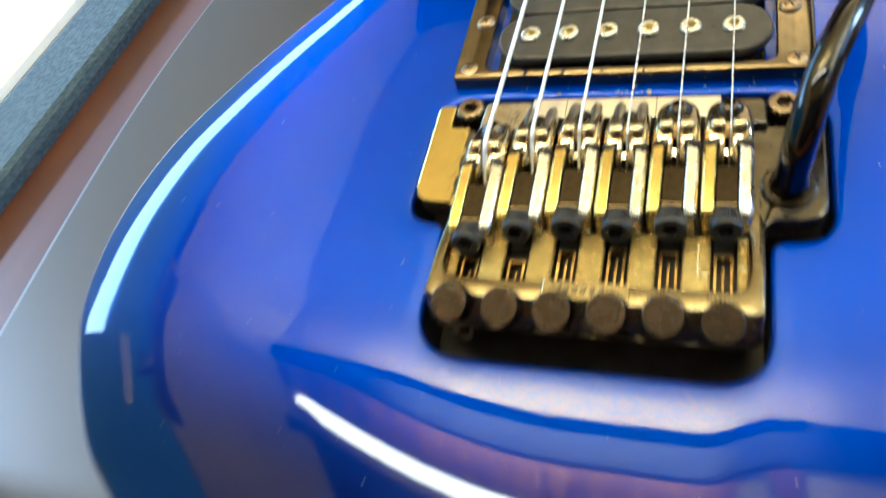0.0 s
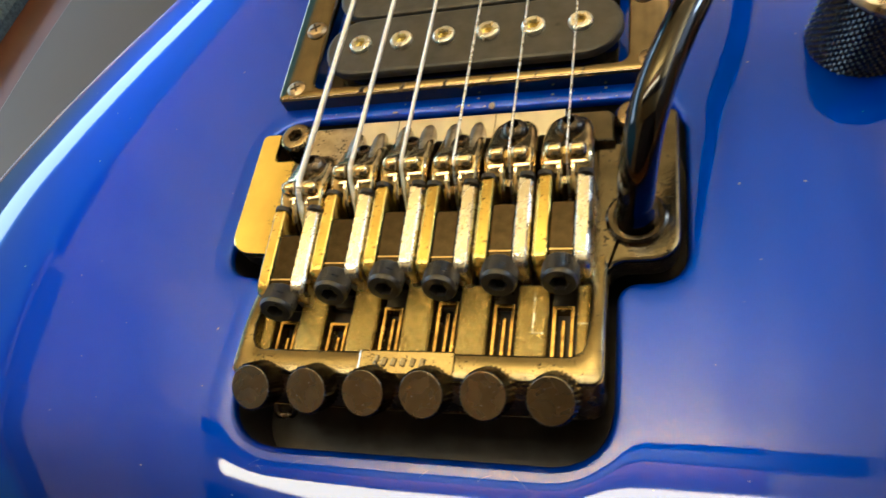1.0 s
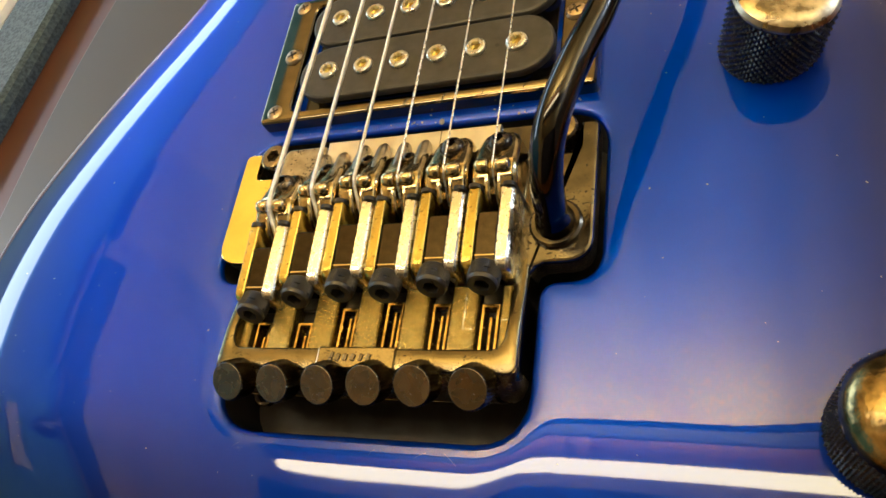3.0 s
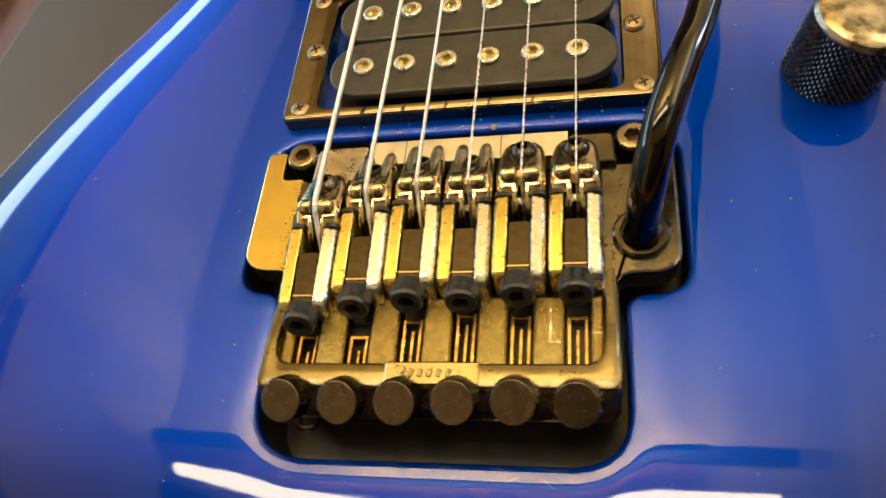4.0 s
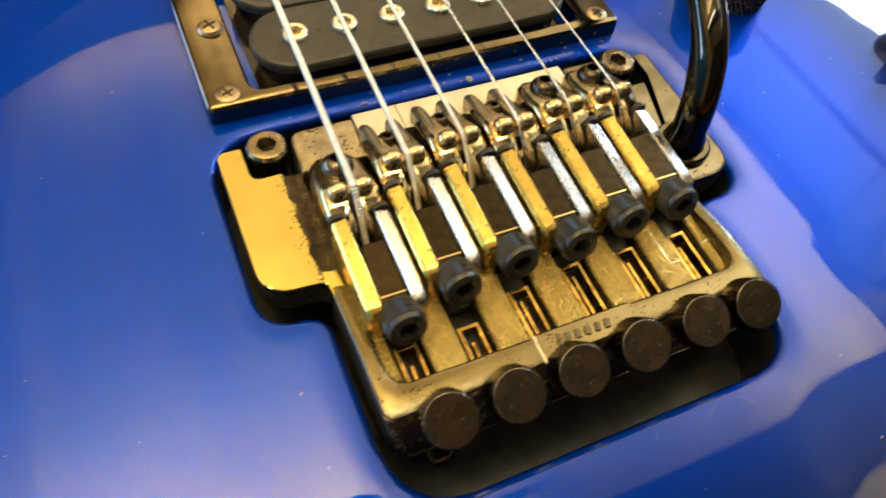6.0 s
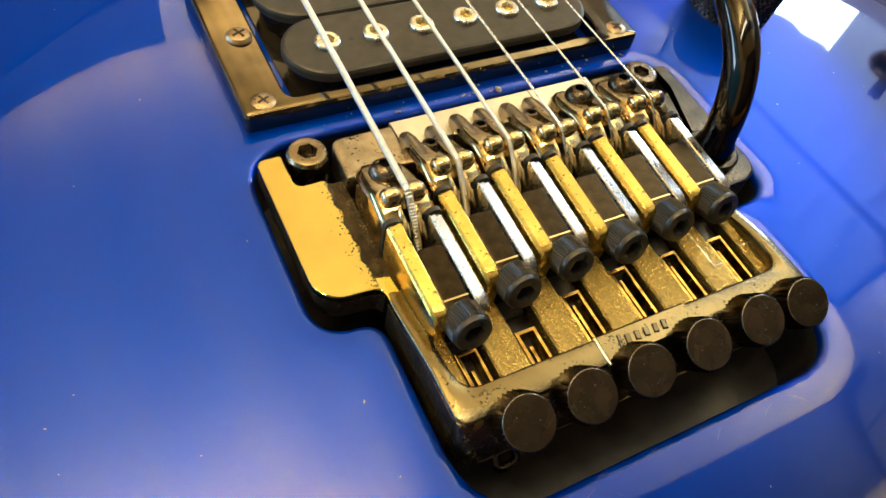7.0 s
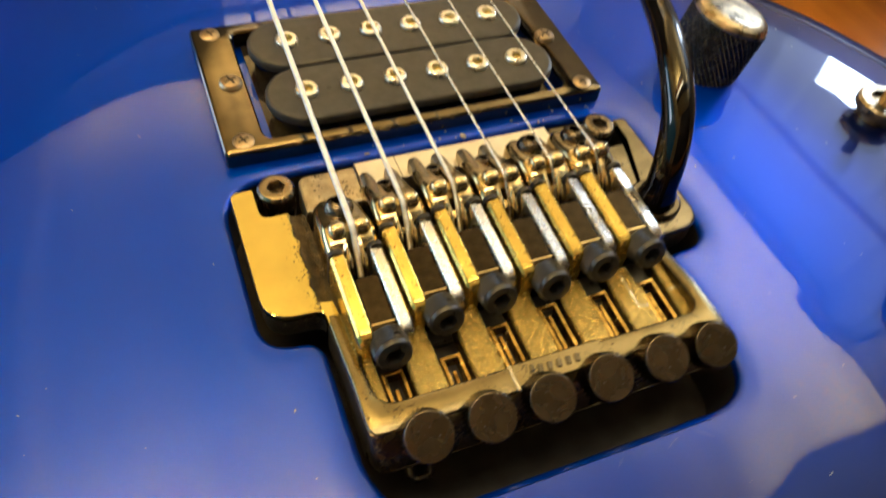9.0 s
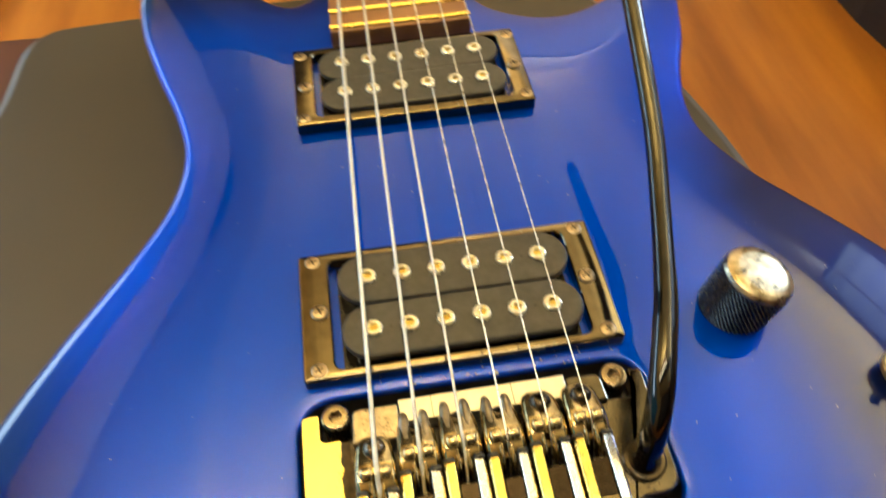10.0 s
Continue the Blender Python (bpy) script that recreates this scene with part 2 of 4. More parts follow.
BLACK_BOX = mat("black_leatherette", (0.012, 0.012, 0.013), 0.4, scale=300, var=0.3, bump=0.3, bscale=700)
SCREW = mat("dull_bronze_screw", (0.42, 0.33, 0.22), 0.36, metal=1.0, scale=600, var=0.25, bump=0.15, bscale=2200, specks=0.3, sscale=1800)
ROSEWOOD = mat("fingerboard_wood", (0.20, 0.09, 0.03), 0.4, scale=60, color2=(0.33, 0.16, 0.06), stretch=(1, 0.1, 1))
DUST = mat("dust", (0.36, 0.37, 0.40), 0.9, scale=300)

LAMP_GLOW = bpy.data.materials.new("lamp_glow")
LAMP_GLOW.use_nodes = True
LAMP_GLOW.node_tree.nodes["Principled BSDF"].inputs["Emission Color"].default_value = (1.0, 0.77, 0.42, 1)
LAMP_GLOW.node_tree.nodes["Principled BSDF"].inputs["Emission Strength"].default_value = 33

# ---- mesh helpers, in millimetres ----
MM = 0.001


def finish(name, bm, material, parent=None, label="", angle=22, smooth=True):
    bmesh.ops.recalc_face_normals(bm, faces=bm.faces)
    me = bpy.data.meshes.new(name)
    bm.to_mesh(me)
    bm.free()
    me.transform(Matrix.Scale(MM, 4))
    me.materials.append(material)
    if smooth:
        me.polygons.foreach_set("use_smooth", [True] * len(me.polygons))
        me.set_sharp_from_angle(angle=radians(angle))
    ob = new(name, me)
    if parent:
        ob.parent = parent
    if label:
        ob["label"] = label
    return ob


def part(name, bm, material, parent, label="", angle=22):
    return finish(name, bm, material, parent, label, angle)


def rounded(points):
    """Polygon with corners (x, y, radius) turned into arcs."""
    out, n = [], len(points)
    for i, (x, y, r) in enumerate(points):
        p = Vector((x, y))
        a = (Vector(points[i - 1][:2]) - p)
        c = (Vector(points[(i + 1) % n][:2]) - p)
        if r <= 0:
            out.append((x, y))
            continue
        ang = a.angle(c)
        reach = min(r / math.tan(ang / 2), a.length * 0.49, c.length * 0.49)
        p0, p1 = p + a.normalized() * reach, p + c.normalized() * reach
        for k in range(7):
            t = k / 6
            q = p0 * (1 - t) ** 2 + p * (2 * t * (1 - t)) + p1 * t ** 2
            mid = p0.lerp(p1, t)
            out.append(tuple(q.lerp(mid, 0.12)))
    return out


def inset(poly, d):
    """Polygon moved inwards by d (counter-clockwise order)."""
    area = sum(poly[i - 1][0] * poly[i][1] - poly[i][0] * poly[i - 1][1] for i in range(len(poly)))
    s = 1 if area > 0 else -1
    out, n = [], len(poly)
    for i in range(n):
        a, p, c = Vector(poly[i - 1]), Vector(poly[i]), Vector(poly[(i + 1) % n])
        d1, d2 = (p - a).normalized(), (c - p).normalized()
        n1, n2 = Vector((-d1.y, d1.x)) * s, Vector((-d2.y, d2.x)) * s
        m = n1 + n2
        m = m / max(0.5, m.length_squared / 2) if m.length > 1e-6 else n1
        out.append(tuple(p + m * d))
    return out


def prism(bm, poly, z0, z1, bevel=0.0, slope=None):
    """Upright prism on a polygon with a bevelled top; slope(x, y) adds to the top's height."""
    add = slope or (lambda x, y: 0)
    loops = [[bm.verts.new((x, y, z0)) for x, y in poly]]
    if bevel:
        steps = ((0.0, bevel), (0.3, 0.3), (1.0, 0.0))
        for f, dz in steps:
            q = inset(poly, bevel * f)
            loops.append([bm.verts.new((x, y, z1 - (bevel if dz == bevel else dz * bevel) + add(x, y))) for x, y in q])
    else:
        loops.append([bm.verts.new((x, y, z1 + add(x, y))) for x, y in poly])
    n = len(poly)
    for a, b in zip(loops, loops[1:]):
        for i in range(n):
            bm.faces.new((a[i], a[(i + 1) % n], b[(i + 1) % n], b[i]))
    bm.faces.new(loops[0])
    bm.faces.new(loops[-1])
    return bm


def lathe(bm, profile, n=24, m=None, hexes=(), caps=True):
    """Turns (radius, height) round z and moves it by m; the rings in hexes are six-sided."""
    rings = []
    for k, (r, z) in enumerate(profile):
        if r <= 1e-6:
            rings.append([bm.verts.new((m or Matrix()) @ Vector((0, 0, z)))])
            continue
        ring = []
        for i in range(n):
            a = 2 * math.pi * i / n
            rr = r * (0.866 / math.cos((a % (math.pi / 3)) - math.pi / 6)) if k in hexes else r
            ring.append(bm.verts.new((m or Matrix()) @ Vector((rr * math.cos(a), rr * math.sin(a), z))))
        rings.append(ring)
    for a, b in zip(rings, rings[1:]):
        for i in range(n):
            j = (i + 1) % n
            if len(a) == 1 and len(b) > 1:
                bm.faces.new((a[0], b[i], b[j]))
            elif len(b) == 1 and len(a) > 1:
                bm.faces.new((a[i], a[j], b[0]))
            elif len(a) > 1:
                bm.faces.new((a[i], a[j], b[j], b[i]))
    if caps and len(rings[0]) > 1:
        bm.faces.new(rings[0])
    if caps and len(rings[-1]) > 1:
        bm.faces.new(rings[-1])
    return bm


def tube(bm, pts, radii, n=12):
    pts = [Vector(p) for p in pts]
    along = pts[1] - pts[0]
    rings, up = [], Vector((1, 0, 0)) if abs(along.x) < 0.8 * along.length else Vector((0, 0, 1))
    for i, p in enumerate(pts):
        d = (pts[min(i + 1, len(pts) - 1)] - pts[max(i - 1, 0)]).normalized()
        side = up - d * up.dot(d)
        side.normalize()
        up = side
        other = d.cross(side)
        r = radii[i] if isinstance(radii, (list, tuple)) else radii
        rings.append([bm.verts.new(p + (side * math.cos(2 * math.pi * k / n) + other * math.sin(2 * math.pi * k / n)) * r) for k in range(n)])
    for a, b in zip(rings, rings[1:]):
        for k in range(n):
            bm.faces.new((a[k], a[(k + 1) % n], b[(k + 1) % n], b[k]))
    bm.faces.new(rings[0])
    bm.faces.new(rings[-1])
    return bm


def spline(pts, per=8, closed=False):
    """Catmull-Rom through the points."""
    v = [Vector(p) for p in pts]
    n, out = len(v), []
    for i in range(n if closed else n - 1):
        if closed:
            p0, p1, p2, p3 = v[i - 1], v[i], v[(i + 1) % n], v[(i + 2) % n]
        else:
            p0, p1, p2, p3 = v[max(i - 1, 0)], v[i], v[i + 1], v[min(i + 2, n - 1)]
        for k in range(per):
            t = k / per
            out.append(0.5 * ((2 * p1) + (p2 - p0) * t + (2 * p0 - 5 * p1 + 4 * p2 - p3) * t * t + (3 * p1 - p0 - 3 * p2 + p3) * t ** 3))
    if not closed:
        out.append(v[-1])
    return out


def box(bm, x0, x1, y0, y1, z0, z1, bevel=0.0):
    return prism(bm, [(x0, y0), (x1, y0), (x1, y1), (x0, y1)], z0, z1, bevel)


def loft(bm, sections):
    """Skin over sections, each a closed list of 3D points of the same count."""
    rings = [[bm.verts.new(p) for p in s] for s in sections]
    n = len(rings[0])
    for a, b in zip(rings, rings[1:]):
        for k in range(n):
            bm.faces.new((a[k], a[(k + 1) % n], b[(k + 1) % n], b[k]))
    bm.faces.new(rings[0])
    bm.faces.new(rings[-1])
    return bm


# ---- the room ----
FLOOR, TOP = -75.0, 2200.0
X0, X1, Y0, Y1 = -1600.0, 2300.0, -1700.0, 3000.0
tagged(finish("floor", box(bmesh.new(), X0 - 100, X1 + 100, Y0 - 100, Y1 + 100, FLOOR - 40, FLOOR), WOOD, smooth=False), "varnished red-brown wooden floor", "floor", kind="structure")
tagged(finish("ceiling", box(bmesh.new(), X0 - 100, X1 + 100, Y0 - 100, Y1 + 100, TOP, TOP + 60), PINE, smooth=False), "warm golden pine ceiling", "ceiling", kind="structure")


def wall_with_opening(name, axis, at, lo, hi, a0, a1, z0, z1, material, label):
    """A wall 120 mm thick across axis 'x' at the given place, with an opening from a0 to a1 and z0 to z1."""
    bm = bmesh.new()
    t = 120 if at > 0 else -120
    x0, x1 = min(at, at + t), max(at, at + t)
    for b0, b1, c0, c1 in ((lo, a0, FLOOR, TOP), (a1, hi, FLOOR, TOP), (a0, a1, FLOOR, z0), (a0, a1, z1, TOP)):
        if axis == "x":
            box(bm, x0, x1, b0, b1, c0, c1)
        else:
            box(bm, b0, b1, x0, x1, c0, c1)
    tagged(finish(name, bm, material, smooth=False), label, "wall", kind="structure")


wall_with_opening("wall_west", "x", X0, Y0, Y1, -10, 2520, 340, 605, WEST_PAINT, "grey-blue painted wall with a low wide window")
wall_with_opening("wall_east", "x", X1, Y0, Y1, 420, 1730, 640, 2080, CURTAIN, "grey wall with a bright window")
# unseen north wall, halves toned dark and light to shape the lacquer's reflections
tagged(finish("wall_north_1", box(bmesh.new(), X0, 300, Y1, Y1 + 120, FLOOR, TOP), DARK_WALL, smooth=False), "unseen wall toned dark to shape reflections", "wall", kind="structure")
tagged(finish("wall_north_2", box(bmesh.new(), 300, X1, Y1 + 2, Y1 + 122, FLOOR, TOP), PLASTER, smooth=False), "unseen wall toned light to shape reflections", "wall", kind="structure")
# unseen south wall, halves toned brown and dark to shape the tuners' reflections
tagged(finish("wall_south_1", box(bmesh.new(), X0, -700, Y0 - 120, Y0, FLOOR, TOP), PINE, smooth=False), "unseen wall toned brown to shape reflections", "wall", kind="structure")
tagged(finish("wall_south_2", box(bmesh.new(), -700, X1, Y0 - 122, Y0 - 2, FLOOR, TOP), DARK_WALL, smooth=False), "unseen wall toned dark to shape reflections", "wall", kind="structure")

# pine boards under the ceiling and up the west wall, each with its own tone
BOARDS = bpy.data.materials.new("pine_boards")
BOARDS.use_nodes = True
nt = BOARDS.node_tree
geo, grain, tone, hue = (nt.nodes.new("ShaderNode" + k) for k in ("NewGeometry", "TexNoise", "ValToRGB", "HueSaturation"))
stretch = nt.nodes.new("ShaderNodeMapping")
coord = nt.nodes.new("ShaderNodeTexCoord")
stretch.inputs["Scale"].default_value = (1, 0.1, 1)
grain.inputs["Scale"].default_value, grain.inputs["Detail"].default_value = 14, 5
tone.color_ramp.elements[0].color, tone.color_ramp.elements[1].color = (0.50, 0.35, 0.125, 1), (0.70, 0.52, 0.215, 1)
spread = nt.nodes.new("ShaderNodeMapRange")
spread.inputs["To Min"].default_value, spread.inputs["To Max"].default_value = 0.82, 1.12
nt.links.new(coord.outputs["Object"], stretch.inputs["Vector"])
nt.links.new(stretch.outputs[0], grain.inputs["Vector"])
nt.links.new(grain.outputs["Fac"], tone.inputs["Fac"])
nt.links.new(geo.outputs["Random Per Island"], spread.inputs["Value"])
nt.links.new(spread.outputs[0], hue.inputs["Value"])
nt.links.new(tone.outputs[0], hue.inputs["Color"])
nt.links.new(hue.outputs[0], nt.nodes["Principled BSDF"].inputs["Base Color"])
nt.nodes["Principled BSDF"].inputs["Roughness"].default_value = 0.55
bm = bmesh.new()
for k in range(34):
    x = X0 + 2 + k * 114
    box(bm, x, x + 113.6, Y0 + 2, Y1 - 2, TOP - 14, TOP - 1)
tagged(finish("ceiling_boards", bm, BOARDS, smooth=False), "golden pine boards lining the ceiling", "ceiling", kind="structure")
bm = bmesh.new()
for k in range(41):
    y = Y0 + 2 + k * 114
    box(bm, X0 + 2, X0 + 16, y, y + 113.6, 1100, TOP - 16)
tagged(finish("wall_west_boards", bm, BOARDS, smooth=False), "golden pine boards lining the wall above the window", "wall", kind="structure")

# latch plate and round knob beside the west window
latch = tagged(new("window_latch"), "white painted latch plate screwed beside the low window", "latch")
bm = bmesh.new()
prism(bm, rounded([(-400, 745, 16), (-10, 745, 16), (-10, 850, 16), (-400, 850, 16)]), 0, 14, 4)
bm.transform(Matrix.Translation((X0 + 1, 0, 0)) @ Matrix(((0, 0, 1, 0), (1, 0, 0, 0), (0, 1, 0, 0), (0, 0, 0, 1))))
part("latch_plate", bm, WHITE_PAINT, latch)
for py in (-310, -75):
    bm = lathe(bmesh.new(), [(15, 0), (14, 6), (7, 10), (0, 11)], 16, Matrix.Translation((X0 + 15, py, 798)) @ Matrix.Rotation(radians(90), 4, "Y"))
    part("screw", bm, CHROME, latch)
knob = tagged(new("wall_dimmer"), "round glossy black knob with a white dot on the painted wall", "dimmer")
turn = Matrix.Translation((X0 + 1, -172, 1035)) @ Matrix.Rotation(radians(90), 4, "Y")
part("knob_disc", lathe(bmesh.new(), [(72, 0), (72, 10), (66, 20), (40, 26), (18, 28), (0, 28)], 32, turn), GLOSS_PLASTIC, knob)
# white dot put in for the bright spot on the knob
part("bright_dot", lathe(bmesh.new(), [(17, 26), (17, 34), (12, 40), (0, 42)], 20, turn), WHITE_PAINT, knob, "white dot for the bright spot on the knob")

# dark shelf with a pale batten under it, and slimmer rails in line with it
shelf = tagged(new("wall_shelf"), "dark wooden wall shelf with a pale batten under it", "shelf")
part("shelf_body", box(bmesh.new(), X0 + 18, X0 + 70, 270, 600, 1072, 1170, 4), DARK_WALL, shelf)
part("batten", box(bmesh.new(), X0 + 2, X0 + 40, 270, 650, 1042, 1070, 3), PINE, shelf, "pale pine batten")
for y0, y1, z0, z1 in ((-440, 255, 1120, 1200), (668, 950, 1082, 1122)):
    tagged(finish("wall_rail", box(bmesh.new(), X0 + 18, X0 + 44, y0, y1, z0, z1, 3), DARK_WALL), "slim dark wooden rail on the pine wall", "rail", group="rails on the west wall")

# sheer curtain over the east window, open at one pane
sheer = bpy.data.materials.new("sheer_curtain")
sheer.use_nodes = True
nt = sheer.node_tree
nt.nodes.remove(nt.nodes["Principled BSDF"])
trans = nt.nodes.new("ShaderNodeBsdfTranslucent")
cloth = nt.nodes.new("ShaderNodeTexNoise")
cloth.inputs["Scale"].default_value = 14
tone = nt.nodes.new("ShaderNodeMixRGB")
tone.inputs[1].default_value, tone.inputs[2].default_value = (0.04, 0.04, 0.042, 1), (0.105, 0.102, 0.10, 1)
nt.links.new(cloth.outputs["Fac"], tone.inputs[0])
nt.links.new(tone.outputs[0], trans.inputs["Color"])
nt.links.new(trans.outputs[0], nt.nodes["Material Output"].inputs["Surface"])
curtain = tagged(new("window_curtain"), "sheer grey pleated curtain hanging before the bright window", "curtain")
for y0, y1, z0, z1 in ((400, 1045, 620, 2095), (1345, 1750, 620, 2095), (1045, 1345, 1200, 2095)):
    bm = bmesh.new()
    n = int((y1 - y0) / 8)
    cols = [(X1 - 25 + 14 * math.sin(k * 8 / 26.0), y0 + (y1 - y0) * k / n) for k in range(n + 1)]
    low = [bm.verts.new((x, y, z0)) for x, y in cols]
    high = [bm.verts.new((x, y, z1)) for x, y in cols]
    for k in range(n):
        bm.faces.new((low[k], low[k + 1], high[k + 1], high[k]))
    part("curtain_panel", bm, sheer, curtain, "", 60)

for name, x1, y0, y1, z0, material, label in (("ceiling_beam_1", 620, 232, 375, 2110, DARK_WALL, "dark stained ceiling beam"), ("ceiling_beam_2", 340, 62, 230, 2150, WOOD, "brown wooden ceiling board beside the lamp"), ("ceiling_beam_3", X1, -480, -110, 2120, DARK_WALL, "dark stained ceiling beam")):
    tagged(finish(name, box(bmesh.new(), X0, x1, y0, y1, z0, TOP - 15, 4), material), label, "beam", kind="structure")
# troughs added under the fill lights; no such lamps are known here
for x0, x1, y0, y1, z, label in ((-1070, 310, 288, 334, 1872, "slim dark trough added under the fill light by the ceiling beam"), (-660, 1360, 2910, 2960, 1788, "slim dark trough added under the fill light by the north wall"),
                                (2180, 2230, -620, 1920, 1584, "slim white trough added under the fill light by the curtained window")):
    cove = tagged(new("cove_lamp"), label, "lamp", group="cove lamps")
    bm = bmesh.new()
    box(bm, x0, x1, y0, y1, z - 14, z - 2, 3)
    part("trough", bm, WHITE_PAINT if x0 > 2000 else DARK_WALL, cove)
    for k in (0.12, 0.88):
        bm = bmesh.new()
        px, py = x0 + (x1 - x0) * (k if x1 - x0 > y1 - y0 else 0.5), y0 + (y1 - y0) * (k if y1 - y0 > x1 - x0 else 0.5)
        tube(bm, [(px, py, z - 3), (px, py, TOP - 15)], 3, 8)
        part("bracket", bm, BLACK_BOX, cove, "", 60)
lamp = tagged(new("tube_lamp"), "long warm tube lamp under the pine ceiling", "lamp")
tube(tube_bm := bmesh.new(), [(-1215, -22, 1750), (460, -14, 1750)], 37, 20)
part("glowing_tube", tube_bm, LAMP_GLOW, lamp, "glowing warm white tube", 60)
for x, y in ((-1150, -22), (150, -16)):
    part("hanger", tube(bmesh.new(), [(x, y, 1793), (x, y, TOP - 15)], 4, 8), BLACK_BOX, lamp, "", 60)

# ---- padded mat, cushion, cloth and box round the guitar ----
MAT_TOP = -46.0
mat_outline = [tuple(p) for p in spline([(-218, -200), (-222, -80), (-222, 40), (-212, 130), (-193, 205), (-184, 262), (-140, 274), (-20, 276),
                                         (90, 266), (124, 225), (136, 170), (144, 125), (149, 60), (156, -40), (160, -160), (120, -215), (-30, -225), (-170, -220)], 8, True)]
bm = bmesh.new()
prism(bm, inset(mat_outline, 7), FLOOR + 4, MAT_TOP, 1.5)
padded_mat = tagged(new("padded_mat"), "grey padded mat with a dark piped edge lying on the floor", "mat")
part("mat_pad", bm, MAT_GREY, padded_mat)
bm = bmesh.new()
ring = [(p[0], p[1], FLOOR + 13) for p in inset(mat_outline, 6)]
sections = []
for i, p in enumerate(ring):
    a, c = Vector(ring[i - 1]), Vector(ring[(i + 1) % len(ring)])
    d = (c - a).normalized()
    side = Vector((d.y, -d.x, 0))
    sections.append([Vector(p) + side * (7.5 * math.cos(k * math.pi / 6)) + Vector((0, 0, 14.0 * math.sin(k * math.pi / 6))) for k in range(12)])
vs = [[bm.verts.new(q) for q in s] for s in sections]
for i in range(len(vs)):
    a, b = vs[i - 1], vs[i]
    for k in range(12):
        bm.faces.new((a[k], a[(k + 1) % 12], b[(k + 1) % 12], b[k]))
part("piped_edge", bm, PIPING, padded_mat, "dark grey piped edge")

# dark board added in place of the shade between mat and cushion
bm = bmesh.new()
prism(bm, rounded([(-352, -420, 4), (-196, -420, 4), (-176, 296, 4), (-300, 300, 4)]), FLOOR, FLOOR + 4, 1)
tagged(finish("floor_shade_board", bm, SHADED_WOOD), "dark board added for the shade on the floor beside the mat", "board")
bm = bmesh.new()
cushion_poly = rounded([(-372, -420, 10), (-334, -420, 10), (-284, 40, 60), (-242, 420, 10), (-282, 420, 10), (-328, 40, 60)])
prism(bm, cushion_poly, FLOOR + 4, -61, 5)
tagged(finish("seat_cushion", bm, DENIM), "blue-grey woven upholstered cushion on the floor", "cushion")
bm = bmesh.new()
prism(bm, rounded([(-680, -420, 10), (-374, -420, 10), (-331, 40, 60), (-284, 420, 10), (-680, 420, 10)]), FLOOR + 4, -59, 5)
tagged(finish("folded_sheet", bm, WHITE_CLOTH), "bright white folded sheet in window light", "sheet")
bm = bmesh.new()
prism(bm, rounded([(268, 235, 8), (283, 130, 8), (520, 150, 8), (500, 520, 8), (262, 500, 8)]), FLOOR, -15, 5)
case = tagged(new("black_case"), "black leatherette equipment case with a white stripe on the wooden floor", "case")
part("case_shell", bm, BLACK_BOX, case)
bm = bmesh.new()
prism(bm, [(276, 190), (286, 186), (306, 246), (296, 250)], -16, -14.4, 0.4)
part("white_stripe", bm, WHITE_PAINT, case, "narrow white stripe")

# ---- electric guitar: body ----
guitar = tagged(new("electric_guitar"), "glossy blue electric guitar with black tremolo lying on a mat", "guitar")
outline_pts = [(-112, -109), (-129, -93), (-142, -66), (-147, -44), (-147, -23), (-142, 0), (-132, 22), (-119, 45), (-102, 72), (-91, 94), (-87, 117),
               (-91, 140), (-101, 170), (-109, 199), (-112, 225), (-108, 246), (-97, 252), (-80, 240), (-62, 218), (-45, 205), (-33, 215), (-30, 240),
               (30, 240), (31, 212), (40, 191), (57, 180), (75, 179), (95, 189), (112, 205), (123, 208), (126, 190), (119, 160), (109, 134), (104, 114),
               (105, 97), (114, 77), (123, 64), (134, 49), (144, 33), (154, 8), (161, -28), (160, -66), (148, -102), (122, -128), (80, -143), (30, -149),
               (-25, -147), (-75, -134)]
outline = [(p[0], p[1]) for p in spline([(x, y, 0) for x, y in outline_pts], 8, True)]
hole_pts = [(-48.5, 7, 10), (-48.5, -33.2, 9), (-38.4, -34.0, 4), (-38.4, -69.0, 11), (33.9, -69.0, 10), (33.9, -35.4, 4), (46.3, -35.2, 9), (46.3, 7, 9)]
hole = []
for a, b in zip(rounded(hole_pts), rounded(hole_pts)[1:] + rounded(hole_pts)[:1]):
    n = max(1, round(math.dist(a, b) / 1.6))
    hole += [(a[0] + (b[0] - a[0]) * k / n, a[1] + (b[1] - a[1]) * k / n) for k in range(n)]
O2 = np.array(outline)
ARCH, REACH, ROLL, LIFT = 7.5, 60.0, 2.5, 1.8


def edge_distance(pts, loop=None):
    a = O2 if loop is None else np.array(loop)
    b = np.roll(a, -1, 0)
    ab = b - a
    best = np.full(len(pts), 1e9)
    for i in range(len(a)):
        t = np.clip(((pts - a[i]) @ ab[i]) / (ab[i] @ ab[i] + 1e-12), 0, 1)
        best = np.minimum(best, np.hypot(*(pts - a[i] - t[:, None] * ab[i]).T))
    return best


